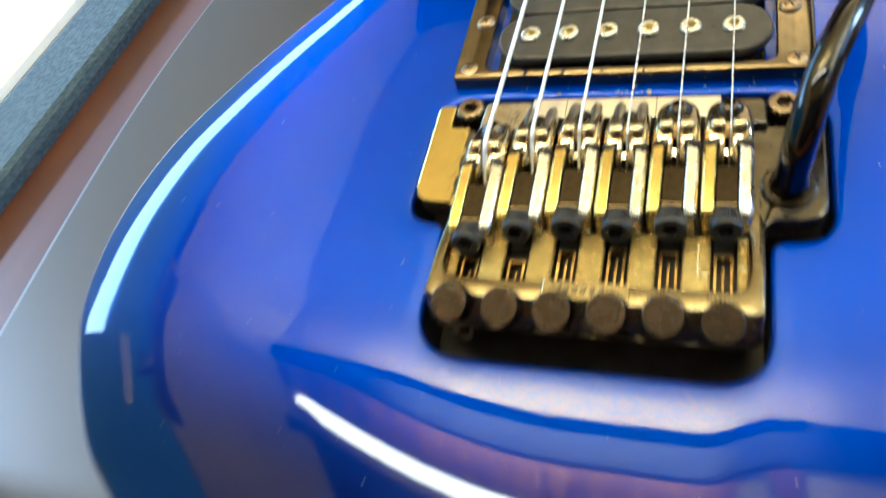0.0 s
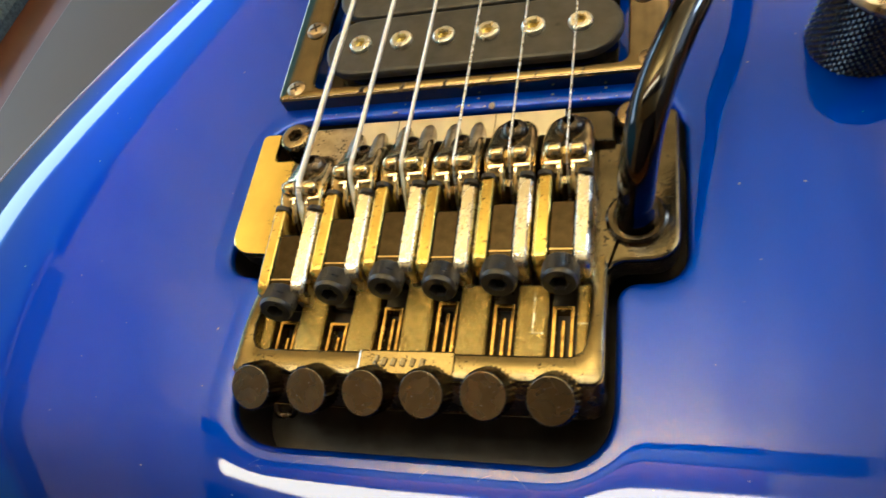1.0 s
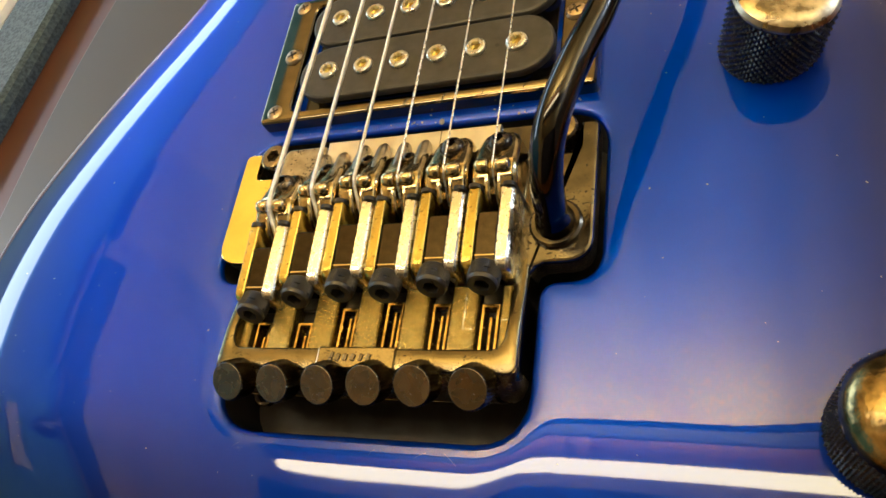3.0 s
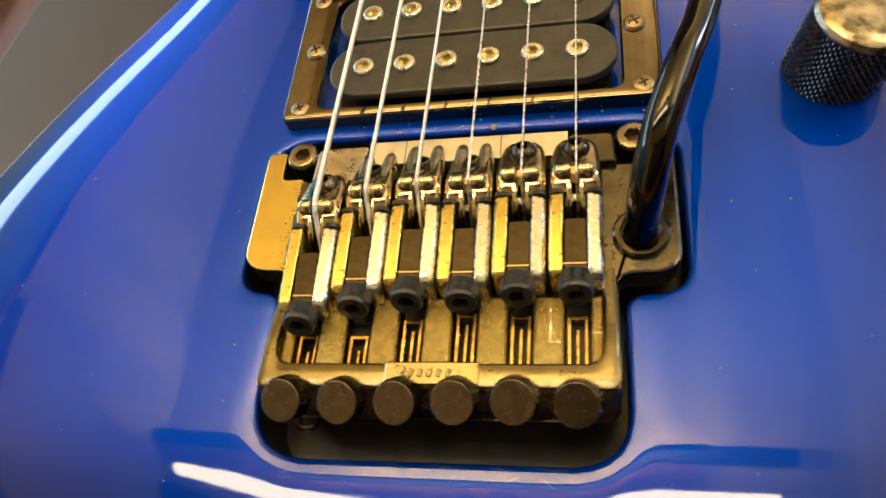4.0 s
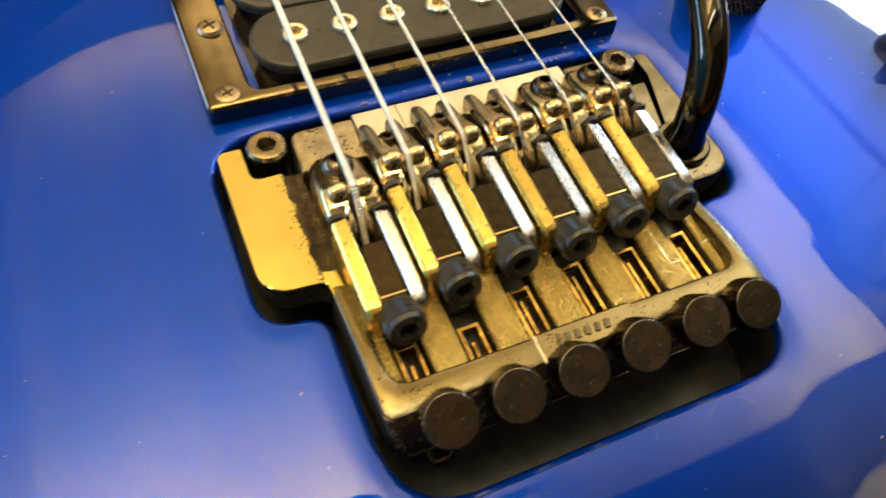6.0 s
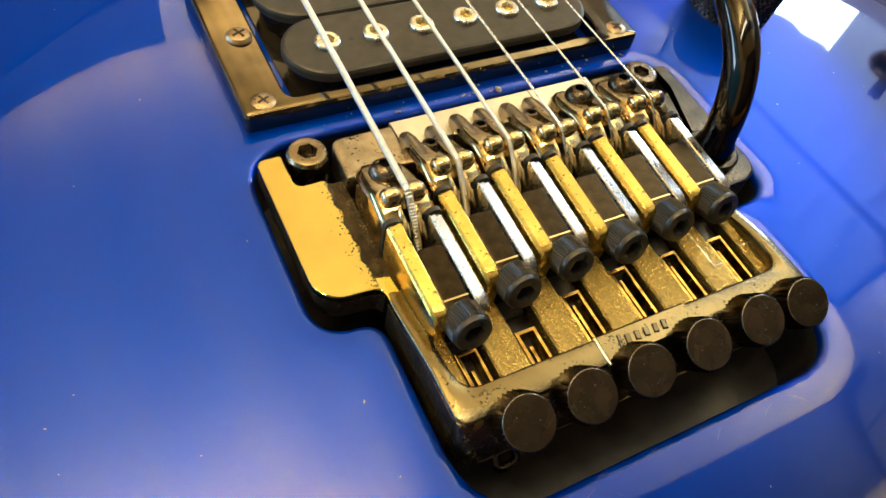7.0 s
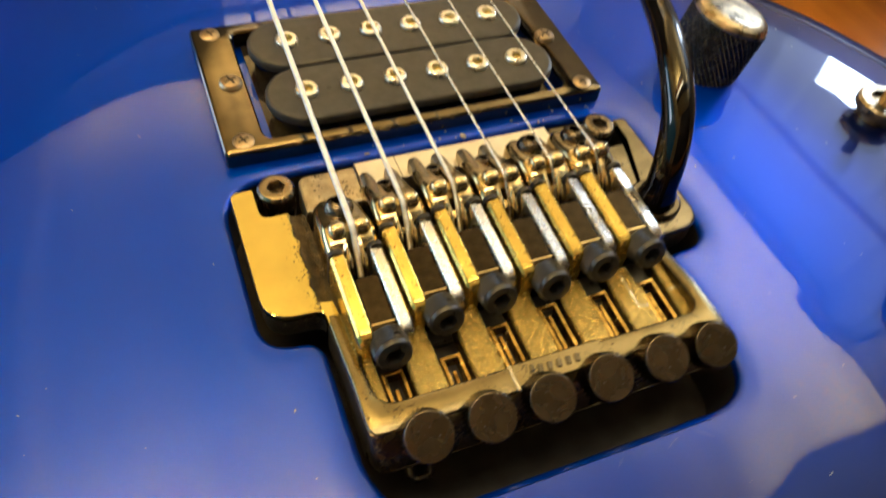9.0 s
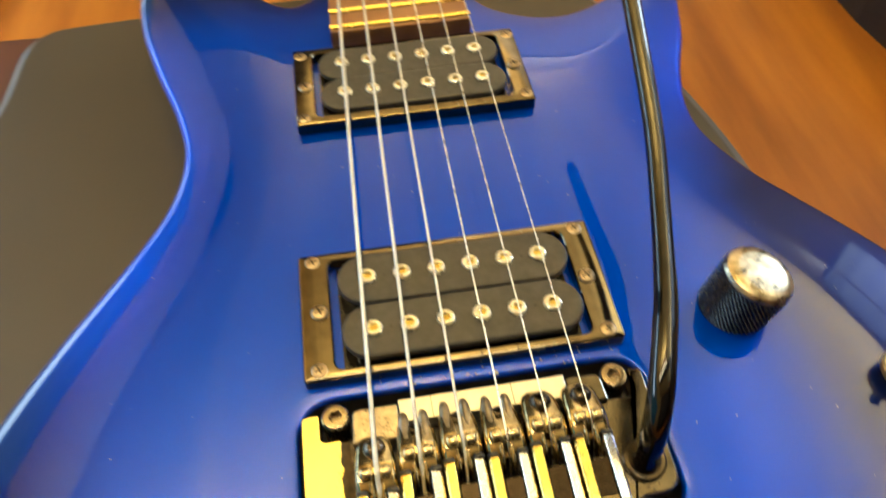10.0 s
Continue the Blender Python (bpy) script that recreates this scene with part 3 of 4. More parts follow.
def top_height(d, p):
    """Height of the arched top: d from the edge, p the plan points; it falls away behind the bridge, more so to the bass side."""
    x, u = p[:, 0], np.clip(-62.0 - p[:, 1], 0, None)
    step = np.clip((x - 22.0) / 14.0, 0, 1)
    bass = np.clip(-x, 0, None)
    fall = 0.059 + np.where(bass < 56.0, 0.9e-5 * bass ** 2, 0.0282 + 0.00115 * (bass - 56.0)) + 0.022 * step * step * (3 - 2 * step)
    run = np.where(u < 14.0, u - 14.0 / 3 * (1 - np.clip(1 - u / 14.0, 0, 1) ** 3), u - 14.0 / 3)
    curl = 2.7e-7 * np.clip(bass, 0, 60) ** 2 * np.clip(u, 0, 45) ** 2
    arch = -ARCH * np.clip(1 - d / REACH, 0, 1) ** 3
    roll = -ROLL * (1 - np.sqrt(np.clip(1 - np.clip(1 - d / ROLL, 0, 1) ** 2, 0, 1)))
    away = np.clip(edge_distance(p, hole) / 105.0, 0, 1)
    return arch + roll - fall * run - curl + LIFT * (1 - away * away * (3 - 2 * away))


def inside(pts, poly):
    x, y = pts[:, 0], pts[:, 1]
    r = np.zeros(len(pts), bool)
    for i in range(len(poly)):
        (x0, y0), (x1, y1) = poly[i - 1], poly[i]
        if y0 != y1:
            r ^= ((y0 > y) != (y1 > y)) & (x < (x1 - x0) * (y - y0) / (y1 - y0) + x0)
    return r


LIP = 1.2
lip_loop = inset(hole, -LIP)
gx, gy = np.meshgrid(np.arange(-150, 165, 3.0), np.arange(-152, 255, 3.0))
grid = np.stack([gx.ravel() + (np.arange(gx.size) % 7) * 0.05, gy.ravel()], 1)
rims = [np.array(inset(outline, d)) for d in (0.15, 0.6, 1.3, 2.3, 3.6, 5.0, 6.5, 8.5)]
rims += [np.array(inset(hole, -LIP - d)) for d in (1.2, 2.2, 3.4, 4.8, 6.2, 7.6)]
inner = np.concatenate([grid] + rims)
dist = edge_distance(inner)
keep = inside(inner, outline) & ~inside(inner, inset(hole, -LIP - 1.0)) & (dist > 0.1)
keep[:len(grid)] &= (dist[:len(grid)] > 10) & ~inside(grid, inset(hole, -LIP - 8.5))
inner = inner[keep]
from mathutils.geometry import delaunay_2d_cdt
n_out, n_lip = len(outline), len(lip_loop)
verts2 = [Vector(p) for p in outline] + [Vector(p) for p in lip_loop] + [Vector(p) for p in inner]
edges2 = [(i, (i + 1) % n_out) for i in range(n_out)] + [(n_out + i, n_out + (i + 1) % n_lip) for i in range(n_lip)]
cv, ce, cf, *_ = delaunay_2d_cdt(verts2, edges2, [], 0, 1e-4)
P2 = np.array([tuple(v) for v in cv])
mid = np.array([(P2[f[0]] + P2[f[1]] + P2[f[2]]) / 3 for f in cf])
good = inside(mid, outline) & ~inside(mid, lip_loop)
heights = top_height(edge_distance(P2), P2) - 0.22 * np.clip(1 - edge_distance(P2, lip_loop) / 4.2, 0, 1) ** 2
bm = bmesh.new()
bv = [bm.verts.new((p[0], p[1], z)) for p, z in zip(P2, heights)]
for f, ok in zip(cf, good):
    if ok:
        bm.faces.new([bv[i] for i in f])
# rounded lip down into the tremolo cavity
loops = []
for ang in (0, 25, 50, 75, 90):
    s, c = math.sin(radians(ang)), math.cos(radians(ang))
    loops.append([bm.verts.new((x, y, LIFT - 0.22 - LIP * (1 - c))) for x, y in inset(hole, -LIP * (1 - s))])
loops.append([bm.verts.new((x, y, LIFT - 1.8)) for x, y in hole])
for a, b in zip(loops, loops[1:]):
    for i in range(n_lip):
        bm.faces.new((a[i], a[(i + 1) % n_lip], b[(i + 1) % n_lip], b[i]))
# rim and back
edge_z = top_height(np.zeros(n_out), O2)
loops = []
for d, f in ((0.0, 0.0), (0.0, 0.10), (1.5, 0.25), (5, 0.5), (10, 0.8), (14, 1.0)):
    ring = inset(outline, d) if d else outline
    loops.append([bm.verts.new((x, y, z + (MAT_TOP + 0.3 - z) * f)) for (x, y), z in zip(ring, edge_z)])
for a, b in zip(loops, loops[1:]):
    for i in range(n_out):
        bm.faces.new((a[i], a[(i + 1) % n_out], b[(i + 1) % n_out], b[i]))
bm.faces.new(loops[-1])
bmesh.ops.remove_doubles(bm, verts=bm.verts, dist=0.02)
bmesh.ops.delete(bm, geom=[v for v in bm.verts if not v.link_faces], context="VERTS")
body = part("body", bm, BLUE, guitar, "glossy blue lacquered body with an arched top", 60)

bm = bmesh.new()
top = [bm.verts.new((x, y, LIFT - 1.7)) for x, y in inset(hole, -0.02)]
low = [bm.verts.new((x, y, -14)) for x, y in inset(hole, -0.02)]
for i in range(n_lip):
    bm.faces.new((top[i], top[(i + 1) % n_lip], low[(i + 1) % n_lip], low[i]))
bm.faces.new(low)
part("tremolo_cavity", bm, CAVITY, body, "black painted tremolo cavity")

# ---- fingerboard ----
bm = bmesh.new()
prism(bm, [(-28.3, 161), (27.3, 161), (25, 252), (-26, 252)], 0.3, 8.0, 0.6)
board = part("fingerboard", bm, ROSEWOOD, guitar, "brown wooden fingerboard with bright frets")
for y in (164, 174.5, 185.5, 197, 209, 222, 236):
    bm = bmesh.new()
    w = 28 - (y - 161) * 0.025
    loft(bm, [[(x, y + 1.3 * math.cos(a), 8.0 + 1.1 * math.sin(a)) for a in (0, 0.7, 1.57, 2.44, 3.14)] for x in (-w - 0.5, w - 0.5)])
    part("fret", bm, GOLDEN, board, "worn golden fret")

# ---- pickups ----


def screw_head(name, parent, x, y, z, r, material, h=0.9, depth=0.6, hexed=True, cross=False, label=""):
    bm = bmesh.new()
    m = Matrix.Translation((x, y, z))
    if hexed:
        lathe(bm, [(r, -1.5), (r, h * 0.45), (r * 0.93, h * 0.8), (r * 0.8, h), (r * 0.56, h), (r * 0.5, h - depth), (0, h - depth)], 24, m, (4, 5))
    else:
        lathe(bm, [(r, -1.5), (r, h * 0.3), (r * 0.8, h * 0.75), (r * 0.4, h), (0, h)], 20, m)
    ob = part(name, bm, material, parent, label)
    if cross:
        for a in (25, 115):
            b2 = bmesh.new()
            box(b2, -r * 0.55, r * 0.55, -r * 0.11, r * 0.11, h * 0.2, h + 0.03)
            b2.transform(m @ Matrix.Rotation(radians(a), 4, "Z"))
            part("screw_slot", b2, SKIRT, parent)
    return ob


def pickup(cx, y_low, y_high, ring_z, pole_z, ring_y0, ring_y1, screw_ys, half=45.0):
    """Humbucker with its mounting ring: two coils, twelve pole screws, six ring screws."""
    bm = bmesh.new()
    outer = rounded([(cx - half, ring_y0, 1.2), (cx + half, ring_y0, 1.2), (cx + half, ring_y1, 1.2), (cx - half, ring_y1, 1.2)])
    hole_ = rounded([(cx - 36.2, y_low - 9.6, 2.5), (cx + 36.2, y_low - 9.6, 2.5), (cx + 36.2, y_high + 9.6, 2.5), (cx - 36.2, y_high + 9.6, 2.5)])
    n = len(outer)
    stack = [(outer, 0.02), (outer, ring_z - 0.8), (inset(outer, 0.35), ring_z - 0.22), (inset(outer, 0.9), ring_z),
             (inset(hole_, -0.4), ring_z), (hole_, ring_z - 0.4), (hole_, 0.05)]
    loops = [[bm.verts.new((x, y, z)) for x, y in poly] for poly, z in stack]
    for a, b in zip(loops, loops[1:]):
        for i in range(n):
            bm.faces.new((a[i], a[(i + 1) % n], b[(i + 1) % n], b[i]))
    ring = part("pickup_ring", bm, RING_GLOSS, guitar, "glossy black pickup mounting ring")
    for side in (-1, 1):
        for k, y in enumerate(screw_ys):
            x = cx + side * (40.6 if k != 1 else 39.4)
            screw_head("ring_screw", ring, x, y, ring_z - 0.1, 2.6 if k == 1 else 2.3, SCREW, 1.3 if k == 1 else 0.6, hexed=False, cross=True)
    pick = None
    for yy in (y_low, y_high):
        bm = bmesh.new()
        poly = []
        for a in range(-90, 91, 10):
            poly.append((25.8 + 8.7 * math.cos(radians(a)), yy + 8.7 * math.sin(radians(a))))
        for a in range(90, 271, 10):
            poly.append((-25.8 + 8.7 * math.cos(radians(a)), yy + 8.7 * math.sin(radians(a))))
        prism(bm, poly, pole_z - 2.6, pole_z - 0.5, 0.8)
        if pick is None:
            pick = part("pickup", bm, BOBBIN, guitar, "satin black double-coil pickup")
        else:
            part("coil_top", bm, BOBBIN, pick)
        bm = bmesh.new()
        prism(bm, inset(poly, 1.2), 0.1, pole_z - 2.6)
        part("coil", bm, GLOSS_PLASTIC, pick, "dark wound coil")
        for i in range(6):
            screw_head("pole_screw", pick, (i - 2.5) * 10.2, yy, pole_z - 0.35, 2.65, POLE, 0.95, 1.0)
            bm = bmesh.new()
            lathe(bm, [(1.3, -0.03), (1.28, 0.05), (0, 0.06)], 12, Matrix.Translation(((i - 2.5) * 10.2, yy, pole_z - 0.36)))
            part("socket_floor", bm, GOLDEN, pick, "brassy floor of the hex socket")
        for x in (-20.6, 20.6):
            bm = bmesh.new()
            lathe(bm, [(0.55, -0.45), (0.55, -0.44), (0, -0.44)], 10, Matrix.Translation((x, yy, pole_z)))
            part("pin_hole", bm, CAVITY, pick)
    bm = bmesh.new()
    box(bm, cx - 34, cx + 34, y_low - 8.9, y_high + 8.9, 0.05, 2.0)
    part("base_tray", bm, GLOSS_PLASTIC, pick)
    return pick


bridge_pickup = pickup(-0.9, 23.3, 41.2, 5.9, 9.0, 11.0, 54.2, (14.1, 32.6, 51.0))
neck_pickup = pickup(-0.5, 126.8, 143.9, 4.8, 6.8, 113.6, 156.4, (116.9, 133.5, 152.2), 43.5)

SPACING, MIDDLE = 10.8, -2.1

# ---- tremolo: base plate, bar, pivot studs ----
PLATE_Z = 4.6
rng = random.Random(3)
ragged = [(-37.4 + 0.4 * math.sin(k * 0.31) * math.sin(k * 0.083) + rng.uniform(-0.1, 0.1), -28.0 + k * 0.25) for k in range(86)]
left_wing = rounded([(-47.2, 1.6, 1.5), (-47.2, -29.6, 5), (-36.8, -30.2, 2.5), (-36.8, -33.5, 0), (-34.4, -33.5, 0), (-34.8, -28.6, 0)] + [(x, y, 0) for x, y in ragged]
                    + [(-37.6, -6.2, 0), (-42.6, -6.2, 1.6), (-42.6, 1.6, 0.6)])
bm = bmesh.new()
prism(bm, left_wing, 3.4, PLATE_Z, 0.22)
plate = part("base_plate", bm, CHROME, guitar, "black chrome tremolo base plate, polished flat, warm reflection tinted in")
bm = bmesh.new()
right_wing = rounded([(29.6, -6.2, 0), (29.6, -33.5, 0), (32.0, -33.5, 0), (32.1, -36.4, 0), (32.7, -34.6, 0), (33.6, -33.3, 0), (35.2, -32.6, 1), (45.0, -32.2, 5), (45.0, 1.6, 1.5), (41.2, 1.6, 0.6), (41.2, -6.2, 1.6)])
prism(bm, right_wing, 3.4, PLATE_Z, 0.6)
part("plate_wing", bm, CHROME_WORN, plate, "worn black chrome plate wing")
left_side = rounded([(-47.2, 1.6, 1.5), (-47.2, -29.6, 5), (-36.8, -30.2, 2.5), (-36.8, -34, 0), (-34, -34, 0), (-34.0, -6.2, 0), (-42.6, -6.2, 1.6), (-42.6, 1.6, 0.6)])
for wing in (left_side, right_wing):
    # the sides draw in a little towards the bottom
    bm = bmesh.new()
    rings = [[bm.verts.new((x, y, z)) for x, y in inset(wing, d)] for d, z in ((0.9, -2.4), (0.45, -2.0), (0.12, -0.6), (0.04, 3.0 if wing is left_side else 3.4))]
    for a, b in zip(rings, rings[1:]):
        for k in range(len(a)):
            bm.faces.new((a[k], a[(k + 1) % len(a)], b[(k + 1) % len(a)], b[k]))
    bm.faces.new(rings[0])
    bm.faces.new(rings[-1])
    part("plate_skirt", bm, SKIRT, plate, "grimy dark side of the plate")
bm = bmesh.new()
box(bm, -34.0, 29.8, -52.4, -3.5, -1.0, 0.6)
part("plate_floor", bm, CAVITY, plate, "dark floor of the base plate")
# dirt-filled groove that slopes from the polished wing down to the first saddle
bm = bmesh.new()
loft(bm, [[(-38.2, y, 3.3), (-38.2, y, PLATE_Z - 0.25), (-37.2 + 0.2 * math.sin(y * 2.1), y, PLATE_Z - 0.30), (-36.5, y, 3.9 + 0.12 * math.sin(y * 1.3)), (-35.6, y, 3.2 + 0.15 * math.sin(y * 1.9 + 1)), (-34.7, y, 2.9), (-33.9, y, 2.9), (-33.9, y, 1.0)] for y in [-6.6 - 0.5 * k for k in range(46)]])
part("dirty_groove", bm, GROOVE, plate, "dull brown groove full of dirt", 60)


def frame_top(y):
    """The frame rises from the wings to the rear bar."""
    f = max(0.0, min(1.0, (-31.0 - y) / 19.0))
    return PLATE_Z + 0.02 + 2.6 * f * f * (3 - 2 * f)


def arc(cx, cy, r, a0, a1, n):
    return [(cx + r * math.cos(radians(a0 + (a1 - a0) * k / n)), cy + r * math.sin(radians(a0 + (a1 - a0) * k / n))) for k in range(n + 1)]


# one continuous frame: wall, rounded corner, rear bar, rounded corner, wall
ys = [-31.6 - 1.6 * k for k in range(11)]
outer = [(-36.85, y) for y in ys] + arc(-35.05, -55.2, 1.8, 180, 270, 8) + [(-20 + 8 * k, -57.0) for k in range(6)] + arc(30.65, -55.2, 1.8, 270, 360, 8) + [(32.45, y) for y in reversed(ys)]
inner_ = [(-34.05, y) for y in ys] + arc(-30.75, -48.7, 3.3, 180, 270, 8) + [(-20 + 8 * k, -52.0) for k in range(6)] + arc(26.35, -48.7, 3.3, 270, 360, 8) + [(29.65, y) for y in reversed(ys)]
secs = []
for (ox, oy), (ix, iy) in zip(outer, inner_):
    o, q = Vector((ox, oy)), Vector((ix, iy))
    d = (q - o).normalized()
    line = []
    for p, z in ((o, -1.0), (o, frame_top(oy) - 0.5), (o + d * 0.15, frame_top(oy) - 0.15), (o + d * 0.5, frame_top(oy)), (q - d * 0.55, frame_top(iy) - 0.05), (q - d * 0.2, frame_top(iy) - 0.2), (q, frame_top(iy) - 0.6), (q, 0.7)):
        line.append((p.x, p.y, z))
    secs.append(line)
part("frame", loft(bmesh.new(), secs), FRAME, plate, "worn satin frame round the open pocket", 50)
for x0, x1 in ((-36.97, -36.6), (32.2, 32.57)):
    bm = bmesh.new()
    loft(bm, [[(x0, y, -3.5), (x1, y, -3.5), (x1, y, frame_top(y) - 1.0), (x0, y, frame_top(y) - 1.0)] for y in [-33 - 1.6 * k for k in range(15)]])
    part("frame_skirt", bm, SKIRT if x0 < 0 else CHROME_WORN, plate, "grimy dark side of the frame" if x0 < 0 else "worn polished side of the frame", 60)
# bright front strip with its raised neighbours
bm = bmesh.new()
prism(bm, rounded([(-34.2, -8.6, 0), (-21.8, -8.6, 0), (-21.8, 0.8, 0.8), (-33.8, 0.8, 2)]), 0, 6.5, 0.5)
part("front_block", bm, BLOCK, plate, "speckled worn front block")
bm = bmesh.new()
prism(bm, [(-21.6, -4.5), (23.2, -4.5), (23.2, 1.9), (-21.6, 1.9)], 1.0, 6.2, 0.25)
strip = part("front_strip", bm, PALE, plate, "polished metal front strip reflecting the ceiling")
for x in (-12.9, 8.7):
    bm = bmesh.new()
    box(bm, x - 0.09, x + 0.09, -4.4, 1.92, 4.0, 6.215)
    part("strip_seam", bm, CAVITY, strip, "dark seam")
bm = bmesh.new()
prism(bm, rounded([(23.4, -7, 0), (33.2, -7, 0), (32.8, 0.8, 2), (23.4, 0.8, 0.8)]), 0, 6.4, 0.5)
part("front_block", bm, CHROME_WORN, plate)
# sloping dark back of the rear bar, drawn in at both ends
secs = []
for x in [-36.9, -36.6, -36.0, -35.0, -33.5] + [-30 + 4 * k for k in range(15)] + [29.2, 30.7, 31.6, 32.2, 32.5]:
    e = min(x + 36.9, 32.5 - x)
    t = 2.6 * (1 - math.sqrt(max(0.0, 1 - max(0.0, 1 - e / 3.4) ** 2)))
    secs.append([(x, y, z) for y, z in ((-54.5, 6.0), (-56.2 + 0.2 * t, 6.95), (-56.9 + 0.3 * t, 6.85), (-57.6 + 0.5 * t, 6.1), (-59.2 + 0.8 * t, 3.2), (-60.4 + t, 0.9), (-60.75 + t, 0.1), (-60.5 + t, -0.6), (-59.6 + t, -1.2), (-58.5 + t, -3.2 + 0.4 * t), (-55, -4.2 + 0.6 * t))])
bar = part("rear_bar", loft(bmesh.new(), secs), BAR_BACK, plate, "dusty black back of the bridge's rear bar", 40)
# highlight of the lower edge, put in as a thin metal tube
bm = bmesh.new()
tube(bm, [(-34.6, -60.55, 0.35), (-20, -60.72, 0.35), (0, -60.72, 0.35), (20, -60.72, 0.35), (30.4, -60.55, 0.35)], 0.16, 6)
part("edge_highlight", bm, CHROME_WORN, bar, "thin metal tube for the highlight on the bar's lower edge", 60)
bm = bmesh.new()
loft(bm, [[(x, y, z) for y, z in ((-51.9, 5), (-51.9, 7.3), (-52.3, 7.75), (-56.3, 7.75), (-57.3, 7.0), (-58.4, 4.6))] for x in (-10.6, -10.2, 6.6, 7.0)])
part("raised_badge", bm, FRAME, plate, "raised badge block on the rear bar", 30)
# glint on the badge block's left end, put in as a bright bar
bm = bmesh.new()
box(bm, -10.95, -10.4, -57.0, -52.0, 5, 7.5, 0.25)
part("badge_end", bm, STEEL, plate, "bright steel bar for the glint at the badge block's end")
x = -7.6
for w, h in ((0.8, 2.4), (1.3, 1.6), (1.2, 1.5), (1.3, 1.5), (1.2, 1.5), (1.3, 1.6)):
    bm = bmesh.new()
    box(bm, -w * 0.35, w * 0.35, -h / 2, h / 2, 7.7, 8.05, 0.14)
    bm.transform(Matrix.Translation((x + w * 0.35, -54.3, 0)) @ Matrix.Rotation(radians(-14), 4, "Z"))
    part("badge_mark", bm, CHROME_WORN, plate)
    x += w + 0.55
# ridges and slots of the open pocket
for i in range(7):
    x = (i - 3) * SPACING + MIDDLE
    x0, x1 = max(x - 2.75, -33.9), min(x + 2.75, 29.5)
    bm = bmesh.new()
    box(bm, x0, x1, -52.2, -37.5, 0.5, 4.7, 0.3)
    ridge = part("pocket_ridge", bm, CAST, plate, "grainy cast ridge")
    if i == 5:
        # step-shaped mark cast into the ridge
        for a in ((x + 0.2, x + 0.5, -46.8, -39), (x + 0.2, x + 2.2, -47.1, -46.8)):
            bm = bmesh.new()
            box(bm, *a, 4.5, 4.86, 0.08)
            part("cast_step", bm, STEEL, ridge, "bright edge of a cast step")
    if i == 6:
        bm = bmesh.new()
        box(bm, x0, x1, -45.2, -44.9, 4.5, 4.84, 0.08)
        part("cast_step", bm, STEEL, ridge, "bright edge of a cast step")
rng = random.Random(8)
for i in range(6):
    x = (i - 2.5) * SPACING + MIDDLE
    top = (-44.6 if i < 2 else -41.2) + rng.uniform(-0.5, 0.9)
    # brassy channel, open to the rear, with a lower rib along its middle
    bm = bmesh.new()
    ring = [(-2.0, -52.2), (-2.0, top), (1.9, top), (1.9, -52.2), (1.25, -52.2), (1.25, top - 0.75), (-1.3, top - 0.75), (-1.3, -52.2)]
    prism(bm, [(x + px, py) for px, py in ring], 0.4, 3.5, 0.16)
    channel = part("slot_channel", bm, BRASS, plate, "brassy channel of the string lock")
    bm = bmesh.new()
    box(bm, x - 0.45, x + 0.25, -52.2, top - 1.6 - rng.uniform(0, 1.6), 0.4, 2.6, 0.2)
    part("slot_rib", bm, BRASS, channel)
    bm = bmesh.new()
    box(bm, x - 2.4, x + 2.4, -41.6, -36.0, 0.5, 2.3, 0.3)
    part("slot_end", bm, BLACK_OXIDE, plate)
# grime flecks along the ragged edge of the polished wing
bm = bmesh.new()
for k in range(260):
    py = rng.uniform(-30, -7)
    px = -37.2 - abs(rng.gauss(0, 0.3)) if k % 4 else -37.5 - abs(rng.gauss(0, 0.9))
    turn = Matrix.Rotation(rng.uniform(0, 3.1), 4, "Z") @ Matrix.Diagonal((rng.uniform(1, 2.4), 1, 1, 1))
    lathe(bm, [(rng.choice((0.04, 0.06, 0.08, 0.12)), 0), (0, 0.04)], 5, Matrix.Translation((px, py, PLATE_Z + 0.05)) @ turn)
grime = part("grime", bm, CAVITY, plate, "dark grime flecks")
grime["kind"] = "stuff"
# grit lying in the gap beside the first saddle and along the frame
bm = bmesh.new()
for k in range(420):
    py = rng.uniform(-51, -7)
    px = rng.uniform(-36.4, -34.2) if py > -29 else -34.6 + rng.gauss(0, 0.35)
    pz = 3.3 if py > -29 else frame_top(py) - 0.1
    lathe(bm, [(0.03, -0.1), (rng.choice((0.05, 0.07, 0.10, 0.15)), 0), (0, 0.08)], 5, Matrix.Translation((px, py, pz)))
grit = part("grit", bm, SKIRT, plate, "dark grit")
grit["kind"] = "stuff"
# pivot studs with hex sockets
for x, z in ((-38.2, 5.9), (36.8, 5.9)):
    bm = bmesh.new()
    lathe(bm, [(3.8, -8), (3.8, z - 1.0), (3.75, z - 0.75), (3.3, z - 0.15), (2.7, z), (1.9, z - 0.05), (1.8, z - 2.4), (0, z - 2.4)], 36, Matrix.Translation((x, 0, 0)), (5, 6))
    part("pivot_stud", bm, STUD, guitar, "dark steel pivot stud with hex socket")
# small bent spring clip under the bar
bm = bmesh.new()
tube(bm, spline([(-31.0, -59.6, -2), (-30.9, -61.3, -3.2), (-30.2, -61.8, -3.6), (-28.0, -61.6, -3.6), (-27.3, -61.1, -3.2), (-27.3, -59.6, -2)], 5), 0.7, 8)
part("bent_clip", bm, TUNER_FACE, plate, "small bent steel clip", 60)

# ---- saddles ----
saddle_y = (-18.6, -15.2, -14.0, -14.4, -13.4, -13.0)
